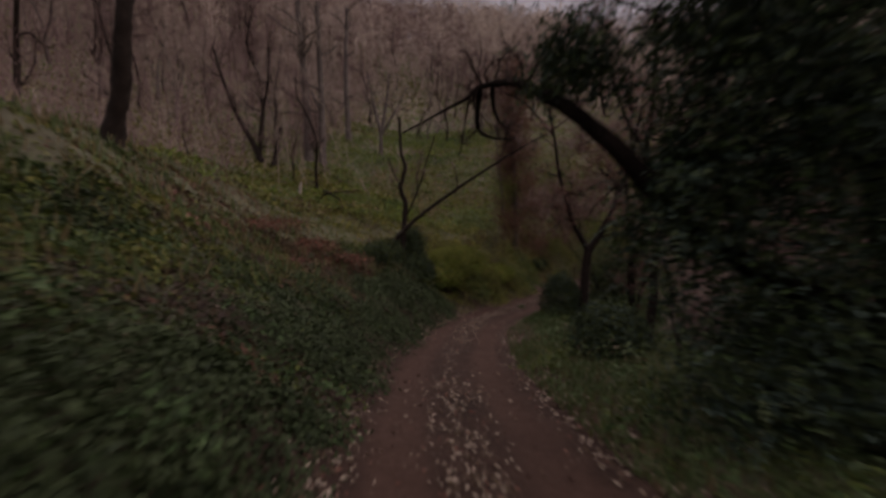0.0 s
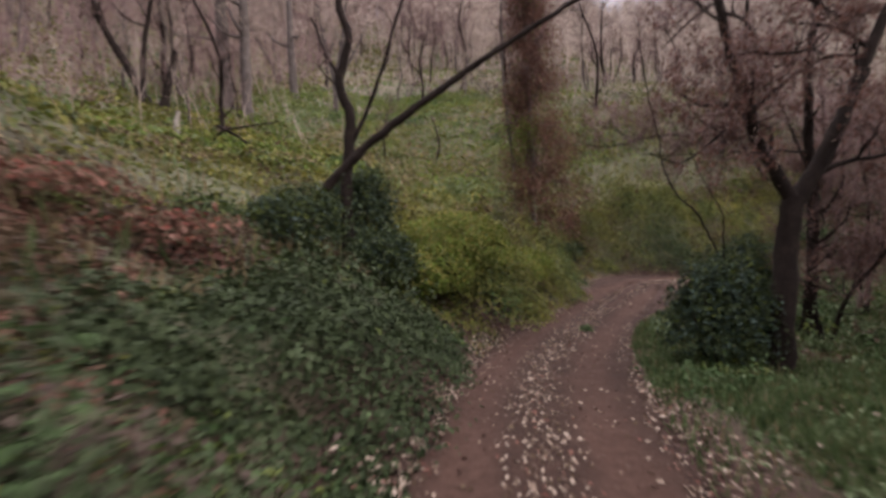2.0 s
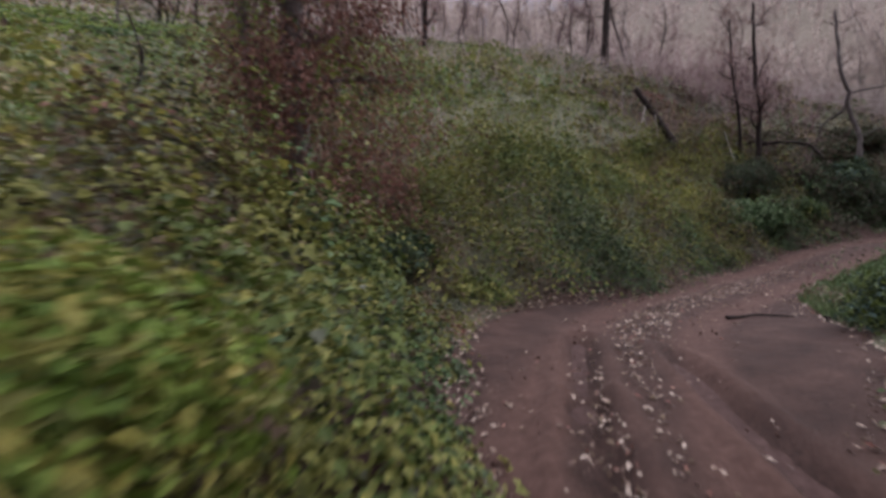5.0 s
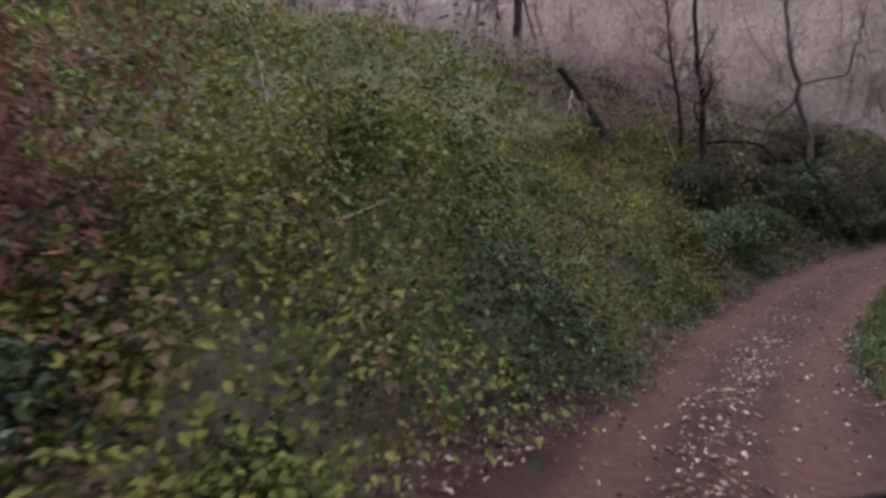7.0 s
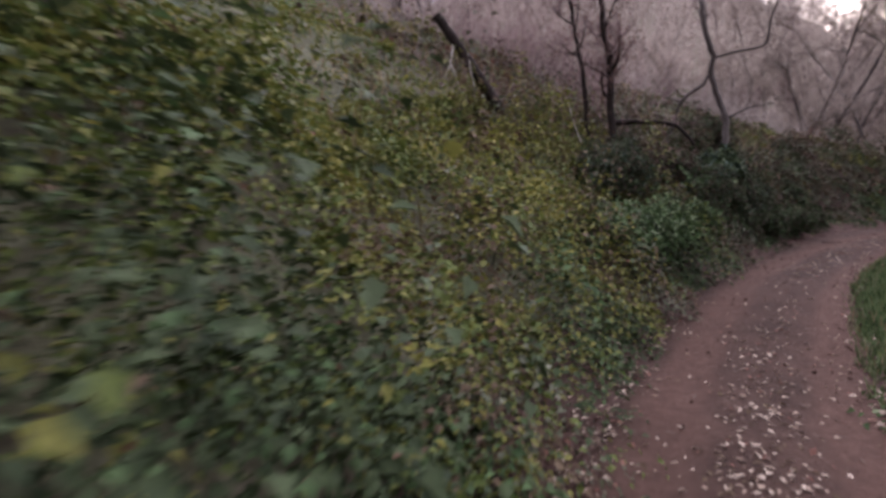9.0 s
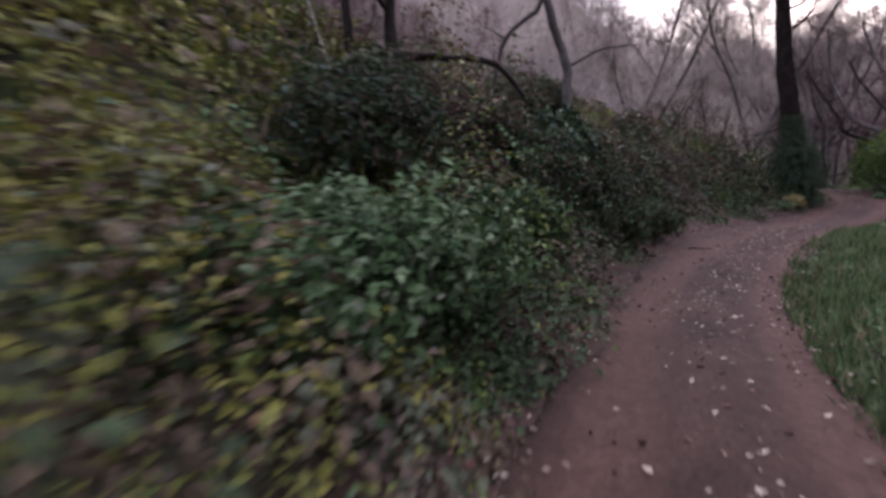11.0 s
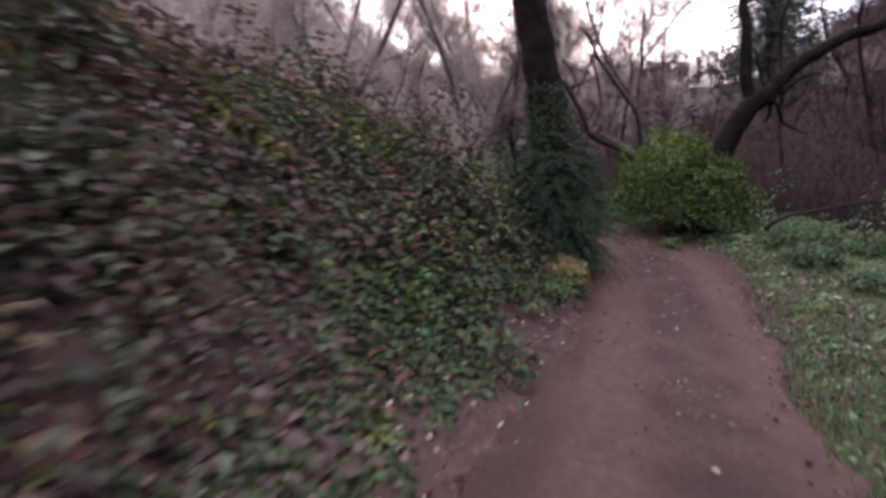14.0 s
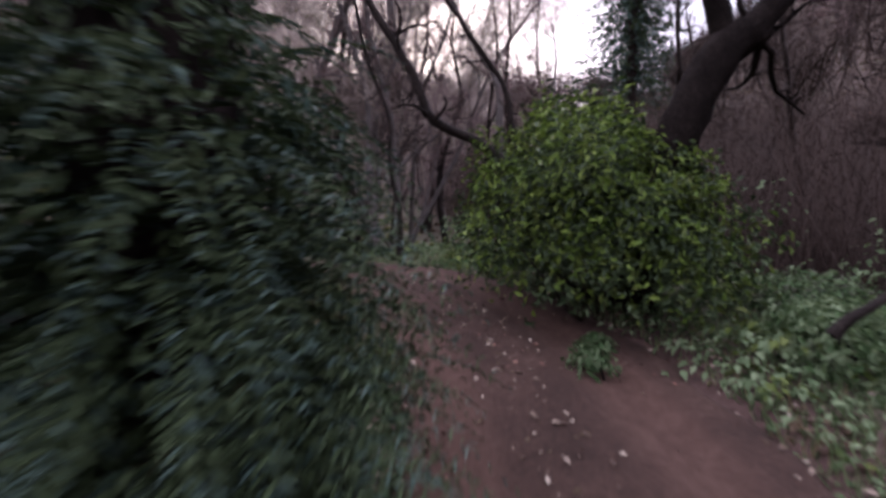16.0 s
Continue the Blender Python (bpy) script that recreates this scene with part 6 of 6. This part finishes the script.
def crest_wood():
    """Bare and half-leaved trees that stand against the sky past the crest."""
    kinds = []
    for s in range(4):
        rng = np.random.default_rng(230 + s)
        tall = (13, 15, 12, 16)[s]
        ob = thing("crest_wood_tree", (0, 0, 0), "tall thin woodland tree keeping some dark leaves", "tree", "woods past the crest")
        shape, twigs = Shape(), []
        for pts, r0, r1 in wild_tree(rng, tall, tall * 0.006 + 0.02, 1 + s % 2):
            line = smooth_line(pts, 0.6)
            rad = np.linspace(r0, r1, len(line))
            shape.tube(line, rad, 6, rng, 0.05)
            fork_out(rng, shape, twigs, line, rad, 20, tall * 0.15, 2, 0.85, 0.35, 0.2)
        finish_tree(ob, shape, twigs, BARK_GREY, TWIG_FAR, 500, [LEAF_BROWN, LEAF_OLIVE], (0.06, 0.12))
        kinds.append(ob)
    rng = np.random.default_rng(19)
    spots = []
    while len(spots) < 66:
        ang, r = rng.uniform(-0.26, 1.0), rng.uniform(9, 48)
        x, y = 40 + r * math.cos(ang), 29 + r * math.sin(ang)
        i, j = min(np.searchsorted(GX, x), len(GX) - 1), min(np.searchsorted(GY, y), len(GY) - 1)
        if GD[i, j] > 3.0:
            spots.append((x, y))
    for k, (x, y) in enumerate(spots):
        m = Matrix.Translation(place_on(x, y)) @ Matrix.Rotation(rng.uniform(0, 6.28), 4, "Z") @ Matrix.Scale(rng.uniform(0.7, 1.2), 4)
        if k < len(kinds):
            kinds[k].matrix_world = m
        else:
            copy_thing(kinds[k % len(kinds)], m)


crest_wood()


def scatter_woods():
    kinds = wood_templates()
    rng = np.random.default_rng(9)
    spots, used = [], set()
    tries = 0
    while len(spots) < 380 and tries < 20000:
        tries += 1
        ang, r = rng.uniform(-2.4, 3.4), 12 + 75 * rng.random() ** 0.9
        x, y = 12 + r * math.cos(ang), 25 + r * math.sin(ang)
        i, j = min(np.searchsorted(GX, x), len(GX) - 1), min(np.searchsorted(GY, y), len(GY) - 1)
        d, left = GD[i, j], GS[i, j] > 0
        if d < (14 if left else 6.5) or (round(x / 1.6), round(y / 1.6)) in used:
            continue
        if left and x < 6 and y > 20 and rng.random() < 0.15:
            continue
        if left and x > -4 and d < 30 and rng.random() < 0.85:
            continue
        used.add((round(x / 1.6), round(y / 1.6)))
        spots.append((x, y))
    tries = 0
    while tries < 25:
        ang, r = rng.uniform(-0.75, 0.55), rng.uniform(15, 42)
        x, y = 36 + r * math.cos(ang), 28 + r * math.sin(ang)
        i, j = min(np.searchsorted(GX, x), len(GX) - 1), min(np.searchsorted(GY, y), len(GY) - 1)
        tries += 1
        if GD[i, j] > 3.2 and not spruce_gap(x, y):
            spots.append((x, y))
    spots = [p for p in spots if p[0] < 40 or not spruce_gap(*p)]
    for k, (x, y) in enumerate(spots):
        m = Matrix.Translation(place_on(x, y)) @ Matrix.Rotation(rng.uniform(0, 6.28), 4, "Z") @ Matrix.Scale(rng.uniform(0.7, 1.25), 4)
        if k < len(kinds):
            kinds[k].matrix_world = m
        else:
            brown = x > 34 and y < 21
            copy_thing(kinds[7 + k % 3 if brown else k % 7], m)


scatter_woods()


def far_woods():
    """The bare woods that cover the hills all round: stems and fine twigs."""
    rng = np.random.default_rng(10)
    n = 12000
    ang, r = rng.uniform(0, 2 * np.pi, n), 58 + 140 * rng.random(n) ** 0.8
    x, y = 12 + r * np.cos(ang), 25 + r * np.sin(ang)
    far = ~(spruce_gap(x, y) & (x > 40) & (np.hypot(x - 38, y - 27.5) < 110))
    x, y, r = x[far], y[far], r[far]
    n = len(x)
    base = np.stack([x, y, height(x, y)], 1)
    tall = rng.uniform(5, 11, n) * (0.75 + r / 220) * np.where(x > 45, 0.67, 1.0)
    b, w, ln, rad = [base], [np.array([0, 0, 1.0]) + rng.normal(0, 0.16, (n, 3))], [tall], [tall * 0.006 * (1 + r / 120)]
    for _ in range(20):
        u = rng.uniform(0.3, 1.0, n)
        b.append(base + np.array([0, 0, 1.0]) * (tall * u)[:, None])
        w.append(np.stack([rng.normal(0, 0.9, n), rng.normal(0, 0.9, n), rng.uniform(-0.1, 1.1, n)], 1))
        ln.append(tall * rng.uniform(0.15, 0.42, n))
        rad.append(tall * 0.004 * (1 + r / 90))
    b, w, ln, rad = np.vstack(b), np.vstack(w), np.concatenate(ln), np.concatenate(rad)
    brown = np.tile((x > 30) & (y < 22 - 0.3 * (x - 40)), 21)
    mauve = np.tile((x < 6) & (y > 25) & (rng.random(n) < 0.45), 21)
    me = slivers("mauve_woods", b[mauve], w[mauve], ln[mauve], rad[mauve], TWIG)
    tagged(part_mesh("mauve_woods", me), "distant mauve-brown bare woods over the valley side", "woods", kind="stuff")
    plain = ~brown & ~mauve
    # these stems carry the haze of the far hills in their colour
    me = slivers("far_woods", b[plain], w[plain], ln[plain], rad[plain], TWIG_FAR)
    tagged(part_mesh("far_woods", me), "distant bare woods covering the hills, haze put into their pale twig colour", "woods", kind="stuff")
    # the backlit hillside's darkness lies in this twig colour
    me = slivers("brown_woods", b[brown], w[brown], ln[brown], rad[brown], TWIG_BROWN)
    tagged(part_mesh("brown_woods", me), "brown bare woods past the crest, backlit darkness put into their colour", "woods", kind="stuff")


far_woods()


def thicket(name, label, n, spots, tall, material, seed, wild=0.25):
    """Dense fine brushwood: thin upright whips with side twigs."""
    rng = np.random.default_rng(seed)
    x, y = spots(rng, n)
    free = rng.random(n) > 1.1 * scar(x, y)
    x, y, n = x[free], y[free], int(free.sum())
    base = np.stack([x, y, height(x, y) - 0.05], 1)
    h = rng.uniform(tall[0], tall[1], n)
    lean = np.array([0, 0, 1.0]) + rng.normal(0, wild, (n, 3))
    b, w, ln, rad = [base], [lean], [h], [0.006 + h * 0.004]
    for _ in range(9):
        u = rng.uniform(0.2, 0.95, n)
        b.append(base + unit(lean) * (h * u)[:, None])
        w.append(lean + rng.normal(0, 0.75, (n, 3)))
        ln.append(h * rng.uniform(0.15, 0.4, n))
        rad.append(0.003 + h * 0.0015)
    me = slivers(name, np.vstack(b), np.vstack(w), np.concatenate(ln), np.concatenate(rad), material)
    return tagged(part_mesh(name, me), label, "brushwood", kind="stuff")


def beside(a0, a1, d0, d1, side):
    return lambda rng, n: strip(rng, n, a0, a1, d0, d1, side)[:2]


thicket("right_brushwood", "tangled reddish-brown brushwood beyond the verge", 7500, beside(A0 - 2, A6, 7.0, 24, -1), (1.5, 4.5), TWIG, 91)
thicket("crest_brushwood", "brown brushwood past the grassy verge, backlit darkness put into its colour", 7000, lambda rng, n: (rng.normal(53, 10, n), 21.3 - np.abs(rng.normal(0, 10, n))), (1.5, 4.5), TWIG_BROWN, 96)
thicket("bank_brushwood", "grey-brown brushwood on the upper bank", 2600, beside(A5 - 1, A7, 7.5, 16, 1), (0.6, 1.6), TWIG_GREY, 92, 0.5)
def tan_bushes():
    """Pale withered bushes dotted over the hillside above the bank."""
    rng = np.random.default_rng(170)
    x, y, a, d = strip(rng, 16, A5 + 5, A7 + 2, 9.0, 17.0)
    for k in range(16):
        r = rng.uniform(0.7, 1.2)
        shrub("tan_bush", "pale tan withered bush on the grassy hillside", (x[k], y[k]), (r, r * 0.9, r * 0.75), 1500, (0.07, 0.15), [LEAF_BROWN, GRASS_DRY, LEAF_DULL], (0.7, 1.0, 0.6), 171 + k, 4, 0.3, 0.5, 0.25, category="bush", group="withered bushes")


tan_bushes()
thicket("hollow_brushwood", "reddish bare saplings above the hollow of the bank", 620, lambda rng, n: (rng.normal(26.0, 2.2, n), rng.normal(41.5, 2.2, n)), (1.2, 3.2), TWIG, 95, 0.45)
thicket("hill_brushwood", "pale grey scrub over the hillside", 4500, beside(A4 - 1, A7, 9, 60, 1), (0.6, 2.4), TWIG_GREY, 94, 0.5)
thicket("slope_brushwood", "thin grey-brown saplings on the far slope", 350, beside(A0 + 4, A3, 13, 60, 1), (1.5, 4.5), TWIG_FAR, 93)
thicket("bank_stalks", "thin dry brown stalks among the bank brambles", 450, beside(A5 + 1, A7 + 2, 2.0, 6.0, 1), (0.4, 1.1), TWIG_BROWN, 97, 0.55)
thicket("valley_brushwood", "mauve-brown bare saplings crowding the valley side", 3600, lambda rng, n: (rng.uniform(-60, -11, n), rng.uniform(38, 95, n)), (2.5, 7.5), TWIG, 98, 0.2)
thicket("crest_hill_brushwood", "pale grey-brown brush over the bank above the track", 5200, beside(A6 + 3, A7 + 6, 7.0, 20, 1), (0.7, 2.2), TWIG_GREY, 100, 0.5)
thicket("knoll_brushwood", "mauve-brown brushwood behind the crest of the early bank", 900, lambda rng, n: (rng.uniform(-40, -13, n), rng.uniform(6, 34, n)), (2.0, 6.0), TWIG, 99, 0.25)
